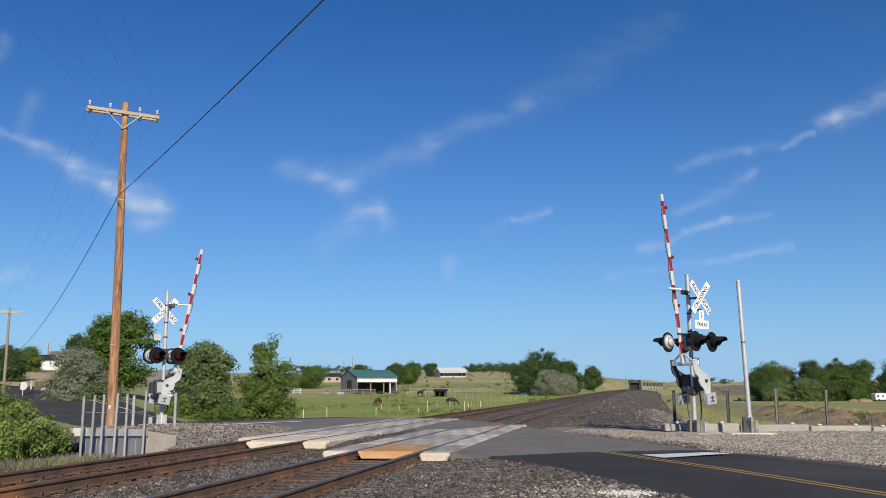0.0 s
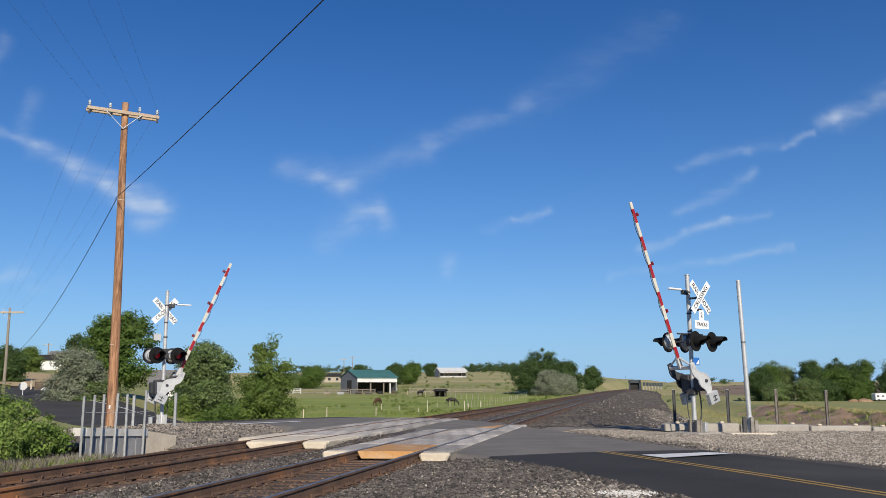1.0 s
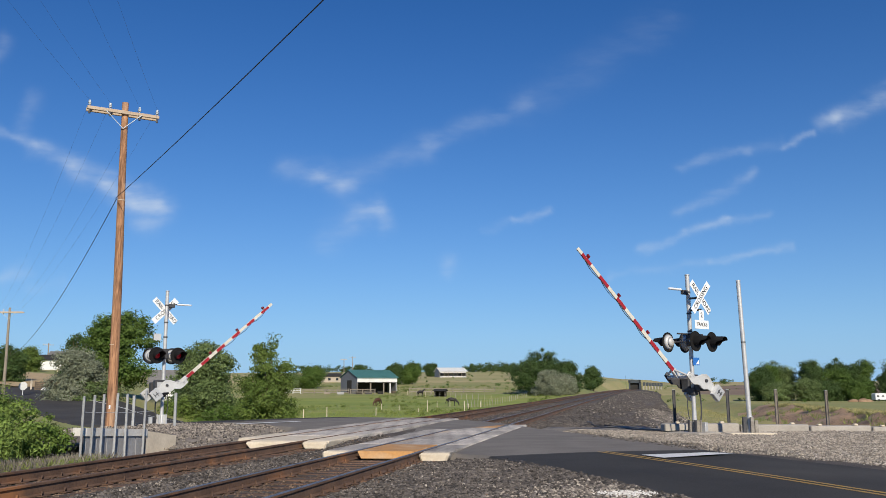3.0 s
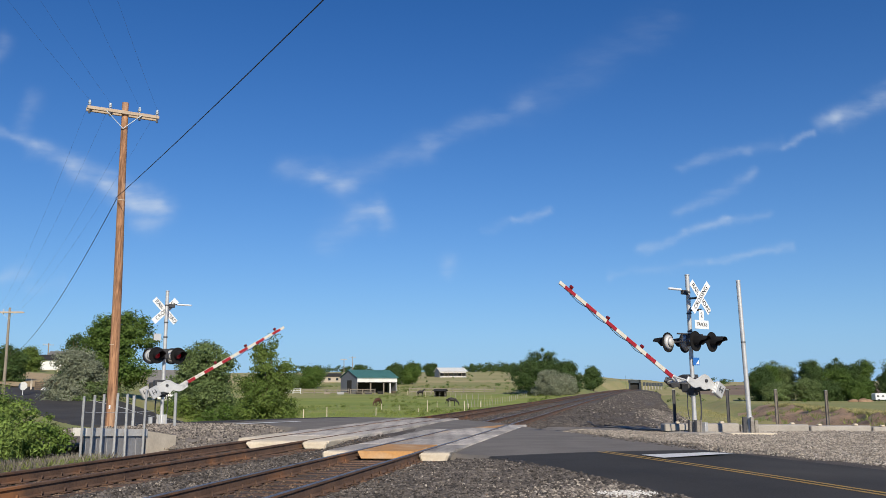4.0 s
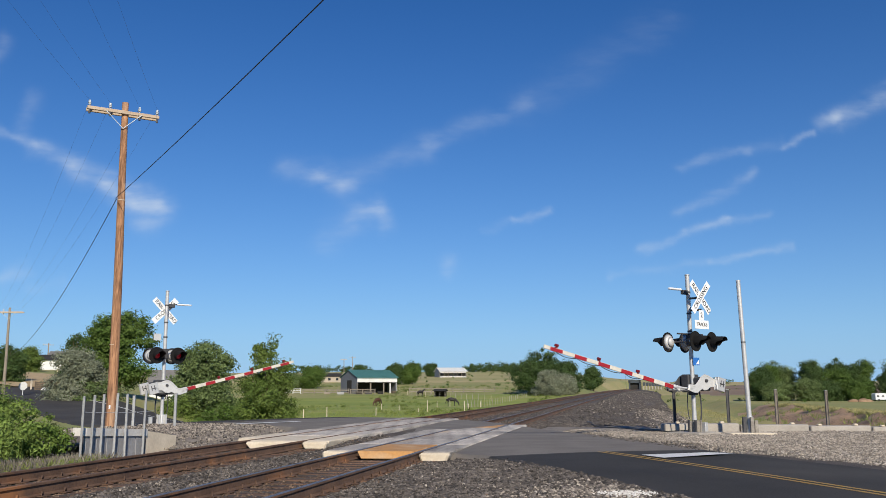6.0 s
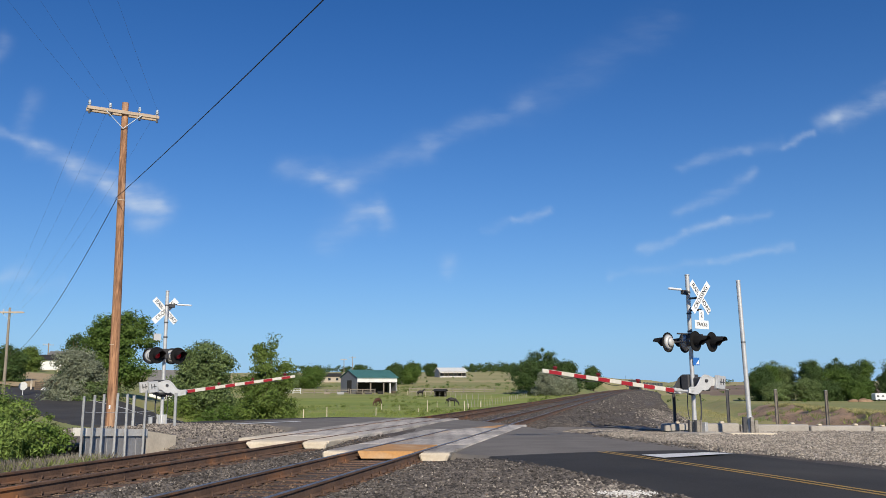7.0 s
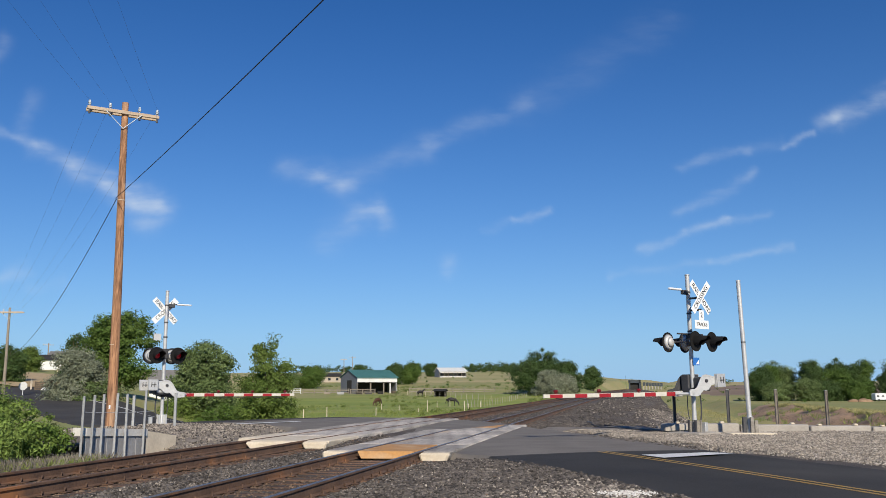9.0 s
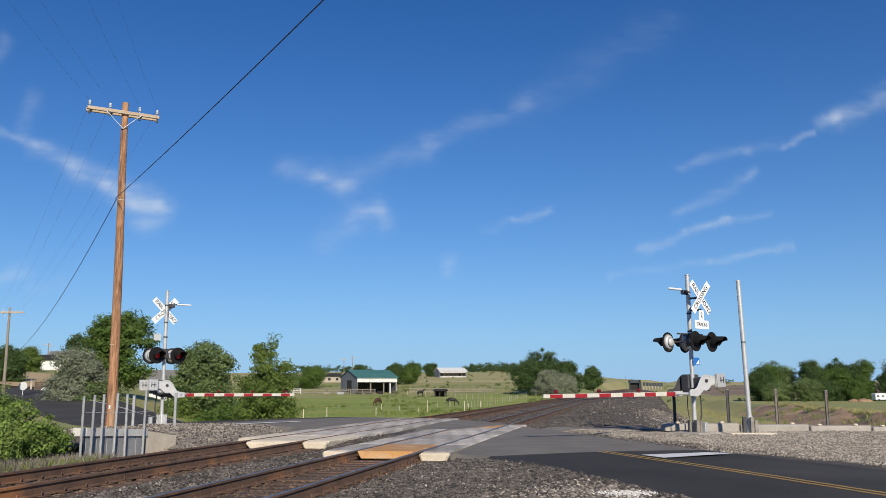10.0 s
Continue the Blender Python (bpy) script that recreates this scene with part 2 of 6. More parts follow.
M = dict(
    soil=mat("bare_soil", (0.20, 0.16, 0.115), (0.13, 0.105, 0.08), 0.95, big=0.4, fine=9, bump=0.6, depth=0.03, world=True),
    pasture=mat("green_pasture", (0.150, 0.215, 0.025), (0.29, 0.315, 0.06), 0.95, big=0.09, fine=1.2, bump=0.8, depth=0.1, c3=(0.31, 0.295, 0.09), world=True, stretch=(0.35, 1.0, 1)),
    dry=mat("dry_grass", (0.34, 0.29, 0.115), (0.215, 0.245, 0.07), 0.95, big=0.06, fine=1.5, bump=0.8, depth=0.1, c3=(0.18, 0.215, 0.06), world=True, cov=2.7),
    hill=mat("dry_hill_grass", (0.47, 0.36, 0.19), (0.27, 0.275, 0.09), 0.95, big=0.012, fine=0.2, bump=0.5, depth=0.5, c3=(0.19, 0.24, 0.07), world=True, stretch=(0.35, 1.4, 1)),
    bank=mat("dirt_bank", (0.50, 0.33, 0.20), (0.21, 0.135, 0.085), 0.95, big=0.35, fine=4, bump=0.9, depth=0.12, world=True),
    reeds=mat("ditch_grass", (0.13, 0.17, 0.06), (0.07, 0.10, 0.04), 0.95, big=0.3, fine=3, bump=0.9, depth=0.1, world=True),
    ballast=mat("ballast_bed", (0.105, 0.084, 0.070), (0.050, 0.041, 0.035), 0.95, big=1.2, fine=22, bump=1.0, depth=0.03, world=True),
    stone=mat("ballast_stone", (0.128, 0.111, 0.099), (0.050, 0.043, 0.039), 0.9, big=3, fine=20, bump=0.3, rnd=0.75, island=True, world=True),
    brownstone=mat("rust_brown_stone", (0.165, 0.112, 0.078), (0.075, 0.050, 0.037), 0.92, big=3, fine=20, bump=0.3, rnd=0.5, island=True, world=True),
    gravel=mat("light_gravel", (0.27, 0.235, 0.20), (0.16, 0.14, 0.12), 0.95, big=2.0, fine=20, bump=1.0, depth=0.03, world=True),
    pebble=mat("gravel_stone", (0.38, 0.335, 0.285), (0.21, 0.18, 0.15), 0.9, big=3, fine=20, bump=0.3, rnd=0.5, island=True, world=True),
    tar=mat("fresh_asphalt", (0.056, 0.053, 0.050), (0.040, 0.038, 0.037), 0.88, c3=(0.072, 0.067, 0.062), big=0.6, fine=45, bump=0.5, depth=0.006, world=True, spec=0.15),
    fartar=mat("grey_asphalt", (0.080, 0.075, 0.071), (0.055, 0.052, 0.050), 0.9, big=0.3, fine=20, bump=0.4, depth=0.006, world=True, spec=0.15),
    oldtar=mat("worn_asphalt", (0.22, 0.20, 0.178), (0.155, 0.14, 0.127), 0.9, big=0.8, fine=40, bump=0.5, depth=0.006, world=True, spec=0.15),
    white=mat("white_road_paint", (0.78, 0.78, 0.76), (0.6, 0.6, 0.58), 0.7, big=4, fine=40, bump=0.2, world=True),
    yellow=mat("yellow_road_paint", (0.46, 0.29, 0.06), (0.30, 0.19, 0.055), 0.7, big=4, fine=40, bump=0.2, world=True),
    railtop=mat("worn_rail_head", (0.27, 0.255, 0.25), (0.17, 0.155, 0.145), 0.45, 0.6, big=2, fine=30, bump=0.1),
    rust=mat("rusty_rail", (0.17, 0.098, 0.062), (0.085, 0.05, 0.036), 0.85, 0.1, big=2, fine=25, bump=0.4, world=True, c3=(0.34, 0.15, 0.06), cov=2.75),
    tie=mat("weathered_tie", (0.145, 0.082, 0.052), (0.055, 0.034, 0.025), 0.92, big=2, fine=14, bump=0.7, depth=0.015, rnd=0.3, stretch=(0.4, 3, 3)),
    panel=mat("concrete_panel", (0.58, 0.52, 0.45), (0.23, 0.205, 0.185), 0.85, big=1.6, fine=30, bump=0.35, depth=0.006, rnd=0.28, stretch=(2.4, 0.45, 1), c3=(0.46, 0.29, 0.15), cov=2.75),
    cream=mat("cream_concrete", (0.70, 0.61, 0.48), (0.54, 0.46, 0.35), 0.9, big=2, fine=20, bump=0.4, depth=0.008, rnd=0.06),
    orange=mat("rust_stained_concrete", (0.56, 0.29, 0.095), (0.40, 0.21, 0.085), 0.9, big=2.5, fine=20, bump=0.4, depth=0.008, c3=(0.58, 0.42, 0.26)),
    block=mat("concrete_block", (0.42, 0.385, 0.34), (0.32, 0.29, 0.255), 0.9, big=2, fine=20, bump=0.4, depth=0.01, rnd=0.08),
    sheet=mat("grey_steel_lagging", (0.36, 0.355, 0.36), (0.25, 0.25, 0.255), 0.7, 0.1, big=1.5, fine=12, bump=0.2, rnd=0.08),
    galv=mat("galvanised_steel", (0.60, 0.60, 0.60), (0.45, 0.455, 0.46), 0.5, 0.4, big=3, fine=16, bump=0.1, rnd=0.05),
    dullgalv=mat("dull_galvanised_steel", (0.40, 0.41, 0.42), (0.29, 0.30, 0.31), 0.65, 0.25, big=5, fine=22, bump=0.15, rnd=0.12),
    postrust=mat("weathered_brown_steel", (0.25, 0.22, 0.19), (0.14, 0.115, 0.095), 0.8, 0.15, big=4, fine=18, bump=0.2, rnd=0.1),
    alum=mat("painted_aluminium", (0.62, 0.62, 0.61), (0.50, 0.50, 0.50), 0.5, 0.2, big=3, fine=20, bump=0.08),
    black=mat("black_enamel", (0.012, 0.012, 0.013), (0.02, 0.02, 0.02), 0.65, spec=0.08, big=3, fine=20, bump=0.05),
    darkbox=mat("dark_iron_and_shaded_casting", (0.07, 0.07, 0.075), (0.045, 0.045, 0.05), 0.6, 0.2, big=3, fine=20, bump=0.1),
    signw=mat("white_reflective_sheet", (0.84, 0.85, 0.86), (0.76, 0.77, 0.78), 0.4, big=4, fine=30, bump=0.03),
    signk=mat("black_lettering", (0.02, 0.02, 0.02), (0.03, 0.03, 0.03), 0.6, bump=0),
    blue=mat("blue_sign_sheet", (0.03, 0.17, 0.55), (0.025, 0.14, 0.47), 0.4, bump=0),
    boomw=mat("white_gate_boom", (0.66, 0.63, 0.55), (0.54, 0.51, 0.44), 0.5, big=3, fine=20, bump=0.05),
    boomr=mat("red_reflective_stripe", (0.36, 0.016, 0.024), (0.28, 0.013, 0.02), 0.4, big=4, fine=30, bump=0.03),
    lit=mat("lit_red_lens", (0.03, 0.002, 0.003), (0.02, 0.002, 0.002), 0.25, big=6, fine=30, bump=0.1, glow=(1.0, 0.02, 0.05, 0.075)),
    deadlens=mat("dark_lens", (0.03, 0.008, 0.008), (0.02, 0.006, 0.006), 0.3, bump=0),
    redlamp=mat("small_red_lens", (0.22, 0.012, 0.018), (0.13, 0.008, 0.01), 0.3, bump=0),
    pole=mat("weathered_pole_wood", (0.50, 0.265, 0.14), (0.15, 0.073, 0.040), 0.9, big=2.6, fine=9.5, bump=1.0, depth=0.03, stretch=(4.2, 4.2, 0.42), c3=(0.56, 0.37, 0.24), cov=2.75),
    arm=mat("pale_crossarm_wood", (0.55, 0.44, 0.33), (0.42, 0.32, 0.23), 0.9, big=2, fine=9, bump=0.4, stretch=(0.4, 5, 5)),
    glass=mat("pale_insulator", (0.62, 0.68, 0.74), (0.5, 0.56, 0.62), 0.2, bump=0),
    cable=mat("black_cable", (0.02, 0.02, 0.022), (0.03, 0.03, 0.03), 0.6, bump=0),
    thin=mat("grey_wire", (0.16, 0.17, 0.19), (0.13, 0.14, 0.16), 0.6, bump=0),
    barnwall=mat("grey_barn_metal", (0.155, 0.165, 0.19), (0.125, 0.13, 0.15), 0.6, big=0.3, fine=3, bump=0.1),
    barnroof=mat("green_metal_roof", (0.075, 0.20, 0.19), (0.06, 0.165, 0.16), 0.45, 0.1, big=0.3, fine=3, bump=0.1),
    barnwhite=mat("white_barn_metal", (0.72, 0.72, 0.70), (0.62, 0.62, 0.60), 0.6, big=0.4, fine=3, bump=0.05),
    dark=mat("dark_wood_and_bay_shade", (0.03, 0.028, 0.026), (0.02, 0.018, 0.016), 0.9, big=0.5, fine=4, bump=0.2),
    wood=mat("grey_timber", (0.30, 0.26, 0.21), (0.21, 0.18, 0.145), 0.9, big=1, fine=8, bump=0.3),
    bay=mat("brown_horse_coat", (0.085, 0.035, 0.018), (0.055, 0.022, 0.012), 0.6, big=1, fine=10, bump=0.1),
    darkhorse=mat("black_horse_coat", (0.020, 0.016, 0.016), (0.012, 0.010, 0.010), 0.6, big=1, fine=10, bump=0.1),
    bark=mat("bark", (0.16, 0.12, 0.085), (0.09, 0.07, 0.05), 0.95, big=2, fine=9, bump=0.8, depth=0.03, stretch=(3, 3, 0.5)),
    leaf=leaf_mat("green_leaves", (0.064, 0.122, 0.020), (0.11, 0.165, 0.034)),
    leafdark=leaf_mat("dark_green_leaves", (0.045, 0.084, 0.022), (0.072, 0.115, 0.032)),
    leafbright=leaf_mat("bright_green_leaves", (0.088, 0.140, 0.026), (0.140, 0.190, 0.042)),
    bramble=leaf_mat("bramble_leaves", (0.115, 0.19, 0.032), (0.20, 0.27, 0.065)),
    leafgrey=leaf_mat("silver_grey_leaves", (0.175, 0.20, 0.135), (0.25, 0.265, 0.185)),
    leafmid=leaf_mat("grey_green_leaves", (0.105, 0.155, 0.052), (0.155, 0.205, 0.075)),
    drygrass=leaf_mat("dry_grass_blades", (0.25, 0.225, 0.19), (0.15, 0.13, 0.105)),
    yellowgrass=leaf_mat("yellow_grass_blades", (0.36, 0.32, 0.15), (0.24, 0.235, 0.095)),
    ploughed=mat("ploughed_brown_field", (0.25, 0.17, 0.115), (0.17, 0.12, 0.085), 0.95, big=0.02, fine=0.3, bump=0.4, depth=0.3, c3=(0.30, 0.26, 0.12), world=True, stretch=(0.3, 1.4, 1)),
    chalk=mat("white_spilled_stone", (0.72, 0.70, 0.67), (0.55, 0.53, 0.50), 0.9, big=3, fine=20, bump=0.2, rnd=0.2, island=True, world=True),
    weed=leaf_mat("rank_grass_leaves", (0.115, 0.165, 0.03), (0.17, 0.205, 0.055)),
    grass=leaf_mat("green_grass_blades", (0.16, 0.21, 0.045), (0.22, 0.25, 0.075)),
    steel=mat("dark_bridge_steel", (0.06, 0.075, 0.085), (0.04, 0.05, 0.06), 0.6, 0.3, big=0.3, fine=3, bump=0.05),
    sand=mat("tan_rubble", (0.50, 0.37, 0.20), (0.37, 0.27, 0.15), 0.95, big=1.5, fine=10, bump=0.8, depth=0.04, world=True),
    rv=mat("white_camper_shell", (0.75, 0.75, 0.76), (0.65, 0.65, 0.67), 0.4, big=1, fine=6, bump=0.03),
    weathered=mat("weathered_base_casting", (0.30, 0.275, 0.24), (0.19, 0.17, 0.15), 0.8, big=6, fine=25, bump=0.3),
    tyre=mat("tyre_rubber", (0.02, 0.02, 0.02), (0.03, 0.03, 0.03), 0.8, bump=0.1),
    window=mat("dark_window_glass", (0.02, 0.025, 0.03), (0.015, 0.02, 0.025), 0.08, bump=0),
    houseroof=mat("grey_shingles", (0.22, 0.21, 0.20), (0.16, 0.15, 0.145), 0.9, big=0.6, fine=6, bump=0.3),
    housewall=mat("tan_siding", (0.42, 0.36, 0.29), (0.36, 0.31, 0.25), 0.8, big=0.6, fine=6, bump=0.15),
)

# ---- mesh helpers ----


def mesh_ob(name, bm, material, smooth=False):
    me = bpy.data.meshes.new(name)
    bm.normal_update()
    bm.to_mesh(me)
    bm.free()
    for m in material if isinstance(material, (list, tuple)) else [material]:
        me.materials.append(m)
    if smooth:
        me.polygons.foreach_set("use_smooth", [True] * len(me.polygons))
    return new(name, me)


def part(name, bm, material, parent, label="", at=None, smooth=False):
    ob = mesh_ob(name, bm, material, smooth)
    ob.parent = parent
    if at is not None:
        ob.matrix_local = at
    if label:
        tagged(ob, label)
    return ob


def thing(name, m, label, category, group="", kind=""):
    e = new(name)
    e.empty_display_size = 0.3
    e.matrix_world = m
    return tagged(e, label, category, group, kind)


def box(bm, x0, x1, y0, y1, z0, z1, bevel=0.0, m=None, mi=0):
    """A box with bevelled edges, added to bm."""
    g = bmesh.ops.create_cube(bm, size=1.0, matrix=Matrix.LocRotScale(((x0 + x1) / 2, (y0 + y1) / 2, (z0 + z1) / 2), None, (x1 - x0, y1 - y0, z1 - z0)))
    vs = g["verts"]
    if bevel:
        es = list({e for v in vs for e in v.link_edges})
        r = bmesh.ops.bevel(bm, geom=es, offset=bevel, segments=1, affect="EDGES")
        vs = list({v for f in r["faces"] for v in f.verts} | {v for v in vs if v.is_valid})
    if m is not None:
        bmesh.ops.transform(bm, matrix=m, verts=vs)
    if mi:
        for f in {f for v in vs for f in v.link_faces}:
            f.material_index = mi
    return vs


def tube(bm, a, b, r1, r2=None, seg=12, caps=True):
    """A tapered round bar from a to b."""
    a, b = Vector(a), Vector(b)
    d = b - a
    m = Matrix.Translation((a + b) / 2) @ d.to_track_quat("Z", "Y").to_matrix().to_4x4()
    return bmesh.ops.create_cone(bm, cap_ends=caps, segments=seg, radius1=r1, radius2=r1 if r2 is None else r2, depth=d.length, matrix=m)["verts"]


def prism(bm, pts, y0, y1, m=None):
    """A slab whose outline pts (x, z) is drawn from y0 to y1."""
    lo = [bm.verts.new((x, y0, z)) for x, z in pts]
    hi = [bm.verts.new((x, y1, z)) for x, z in pts]
    bm.faces.new(lo)
    bm.faces.new(hi[::-1])
    k = len(pts)
    for i in range(k):
        bm.faces.new((lo[i], hi[i], hi[(i + 1) % k], lo[(i + 1) % k]))
    bmesh.ops.recalc_face_normals(bm, faces=bm.faces[:])
    if m is not None:
        bmesh.ops.transform(bm, matrix=m, verts=lo + hi)
    return lo + hi


def path_tube(name, pts, r, material, seg=6):
    bm = bmesh.new()
    rings = []
    for i, p in enumerate(pts):
        d = (Vector(pts[min(i + 1, len(pts) - 1)]) - Vector(pts[max(i - 1, 0)])).normalized()
        q = d.to_track_quat("Z", "Y").to_matrix()
        rings.append([bm.verts.new(Vector(p) + q @ Vector((r * math.cos(k * 2 * math.pi / seg), r * math.sin(k * 2 * math.pi / seg), 0))) for k in range(seg)])
    for a, b in zip(rings, rings[1:]):
        for k in range(seg):
            bm.faces.new((a[k], a[(k + 1) % seg], b[(k + 1) % seg], b[k]))
    return mesh_ob(name, bm, material, True)


def text_mesh(body, size, thick=0.003):
    cu = bpy.data.curves.new("letters", "FONT")
    cu.body, cu.size, cu.extrude, cu.align_x, cu.align_y = body, size, thick, "CENTER", "CENTER"
    ob = bpy.data.objects.new("letters", cu)
    scene.collection.objects.link(ob)
    bpy.context.view_layer.update()
    me = bpy.data.meshes.new_from_object(ob.evaluated_get(bpy.context.evaluated_depsgraph_get()))
    bpy.data.objects.remove(ob)
    return me


# ---- lie of the land; the railway runs 12 degrees east of straight ahead ----
CT, ST = math.cos(radians(12)), math.sin(radians(12))
RAILWAY = pose(0, 0, 0, 0, 0, -12)


def ss(a, b, x):
    t = np.clip((x - a) / (b - a), 0, 1)
    return t * t * (3 - 2 * t)


def bend(s):
    """How far the line swings east, far ahead."""
    return 10.0 * np.clip((s - 60) / 340, 0, 3) ** 2


def rise(s):
    return 1.25 * ss(60, 420, s)


def terrain(x, y):
    x, y = np.asarray(x, float), np.asarray(y, float)
    s = x * ST + y * CT
    n = x * CT - y * ST - bend(s)
    r, az = np.hypot(x, y), np.degrees(np.arctan2(x, y))
    sky = np.interp(az, [-60, -30, -24, -20, -8, 5, 9, 11.5, 17, 40], [0.016, 0.020, 0.021, 0.020, 0.0215, 0.0215, 0.017, 0.012, 0.0075, 0.006])
    top = 700 * sky + 1.3
    field = np.interp(r, [0, 34, 46, 62, 150, 190, 230], [-0.28, -0.25, -0.5, -1.1, -1.35, -0.5, 0.5])
    westup = np.interp(r, [0, 30, 45, 60, 80, 110, 160, 230], [-0.3, -0.3, -0.3, -0.05, 0.7, 1.6, 4.6, 7.0])
    field = field + (westup - field) * ss(-14, -21, az)
    far = np.clip((r - 230) / 470, 0, 1) ** 0.9
    field = field + (top - field) * far
    east = np.interp(n, [-3, 1, 5, 10, 12.8, 13.6, 18.8, 19.6, 30], [-0.45, -0.8, -1.45, -1.8, -2.25, -2.2, -0.75, -0.65, -0.75])
    flat = np.interp(r, [0, 80, 220, 300], [-0.75, -0.9, -2.0, -2.0])
    east = np.where(n > 19, flat + (east + 0.7) * 0.5, east)
    east = east + (flat - east) * ss(150, 260, r)
    east = east + (top - east) * np.clip((r - 280) / 420, 0, 1)
    wl = ss(-12.0, -16.5, n)
    wr = ss(-4.0, 3.0, n) * ss(28.6, 34, y - 0.1 * x + 1.6)
    core = -0.3 + rise(s) + (top - 2.0) * ss(450, 800, r)
    z = core + (field - core) * wl
    return z + (east - z) * wr


def rnd_noise(x, y, sc):
    return noise.noise(Vector((x * sc, y * sc, 3.7)))


def make_ground():
    radii = [0.0]
    r = 1.0
    while r < 3000:
        radii.append(r)
        r += max(0.8, r * 0.025)
    angles = list(np.radians(np.concatenate([np.arange(-40, 40, 0.4), np.arange(40, 320, 5.0)])))
    k = len(angles)
    R, A = np.meshgrid(radii[1:], angles, indexing="ij")
    X, Y = R * np.sin(A), R * np.cos(A)
    Z = terrain(X, Y)
    verts = [(0, 0, -0.3)]
    for x, y, z, rr in zip(X.ravel(), Y.ravel(), Z.ravel(), R.ravel()):
        bump = 0.0 if rr < 40 else 0.12 * rnd_noise(x, y, 0.08) + 0.0008 * rr * rnd_noise(x, y, 0.015)
        nn = x * CT - y * ST - float(bend(x * ST + y * CT))
        if 12.5 < nn < 19.8 and y > 30:
            bump += 0.45 * rnd_noise(x, y, 0.45) + 0.28 * rnd_noise(x, y, 1.1)
        verts.append((x, y, z + bump))
    faces, mats = [], []
    S = X * ST + Y * CT
    Nn = X * CT - Y * ST - bend(S)
    for i in range(len(radii) - 2):
        for j in range(k):
            jj = (j + 1) % k
            faces.append((1 + i * k + j, 1 + (i + 1) * k + j, 1 + (i + 1) * k + jj, 1 + i * k + jj))
            x, y, n, rr = X[i, j], Y[i, j], Nn[i, j], R[i, j]
            w = 4 * rnd_noise(x, y, 0.05) + 2 * rnd_noise(x, y, 0.3)
            if rr > 330 + 8 * w:
                mi = 6 if math.degrees(A[i, j]) > 15.6 and A[i, j] < 0.8 and rr < 520 + 30 * w else 3
            elif n < -13 + 0.15 * w:
                az = math.degrees(A[i, j])
                mi = 1 if rr > 37 and rr < 205 + 7 * w and az > -17 + 0.7 * w else 2
                if rr <= 37:
                    mi = 0
            elif n > 3.0 + 0.5 * w and y > 30:
                mi = 4 if 13.7 < n + 0.12 * w < 18.9 and S[i, j] < 112 + 6 * w else (5 if 11.2 < n + 0.2 * w <= 13.7 and rr < 80 else 2)
            else:
                mi = 0
            mats.append(mi)
    for j in range(k):
        faces.append((0, 1 + j, 1 + (j + 1) % k))
        mats.append(0)
    me = bpy.data.meshes.new("ground")
    me.from_pydata(verts, [], [f[::-1] for f in faces])
    for key in ("soil", "pasture", "dry", "hill", "bank", "reeds", "ploughed"):
        me.materials.append(M[key])
    me.polygons.foreach_set("material_index", mats)
    me.polygons.foreach_set("use_smooth", [True] * len(faces))
    me.update()
    tagged(new("ground", me), "rolling ground with green pasture and dry grass", "ground", kind="structure")


make_ground()

# ---- road ----
ROAD = [(16.0, -26, -0.02, 2.7), (10.6, -8, -0.02, 2.7), (7.6, 4, -0.02, 2.7), (5.64, 11.2, -0.02, 2.65), (4.8, 14.5, -0.02, 2.6), (3.45, 19.0, -0.02, 2.6), (1.9, 24.0, -0.015, 2.9),
        (0.2, 29.0, 0.0, 3.2), (-2.6, 34.5, 0.07, 4.3), (-6.5, 39.0, 0.02, 5.6), (-12.0, 43.5, -0.05, 5.6), (-19.0, 52.0, 0.02, 4.2), (-27.5, 65.0, 0.55, 3.8), (-37, 80, 1.12, 3.6), (-47, 97, 1.7, 3.4), (-56, 122, 2.8, 3.2), (-63, 155, 4.9, 3.0)]


def spline(rows, step=1.0):
    out = []
    for i in range(len(rows) - 1):
        p0, p1, p2, p3 = [np.array(rows[min(max(i + o, 0), len(rows) - 1)], float) for o in (-1, 0, 1, 2)]
        k = max(2, int(np.hypot(*(p2 - p1)[:2]) / step))
        for j in range(k):
            t = j / k
            out.append(0.5 * (2 * p1 + (p2 - p0) * t + (2 * p0 - 5 * p1 + 4 * p2 - p3) * t * t + (3 * p1 - p0 - 3 * p2 + p3) * t ** 3))
    out.append(np.array(rows[-1], float))
    return out


ROAD_LINE = spline(ROAD)
ROAD_NP = np.array(ROAD_LINE)


def off_road(x, y):
    """Distance outside the road's edge (negative on the road)."""
    return float((np.hypot(x - ROAD_NP[:, 0], y - ROAD_NP[:, 1]) - ROAD_NP[:, 3]).min())


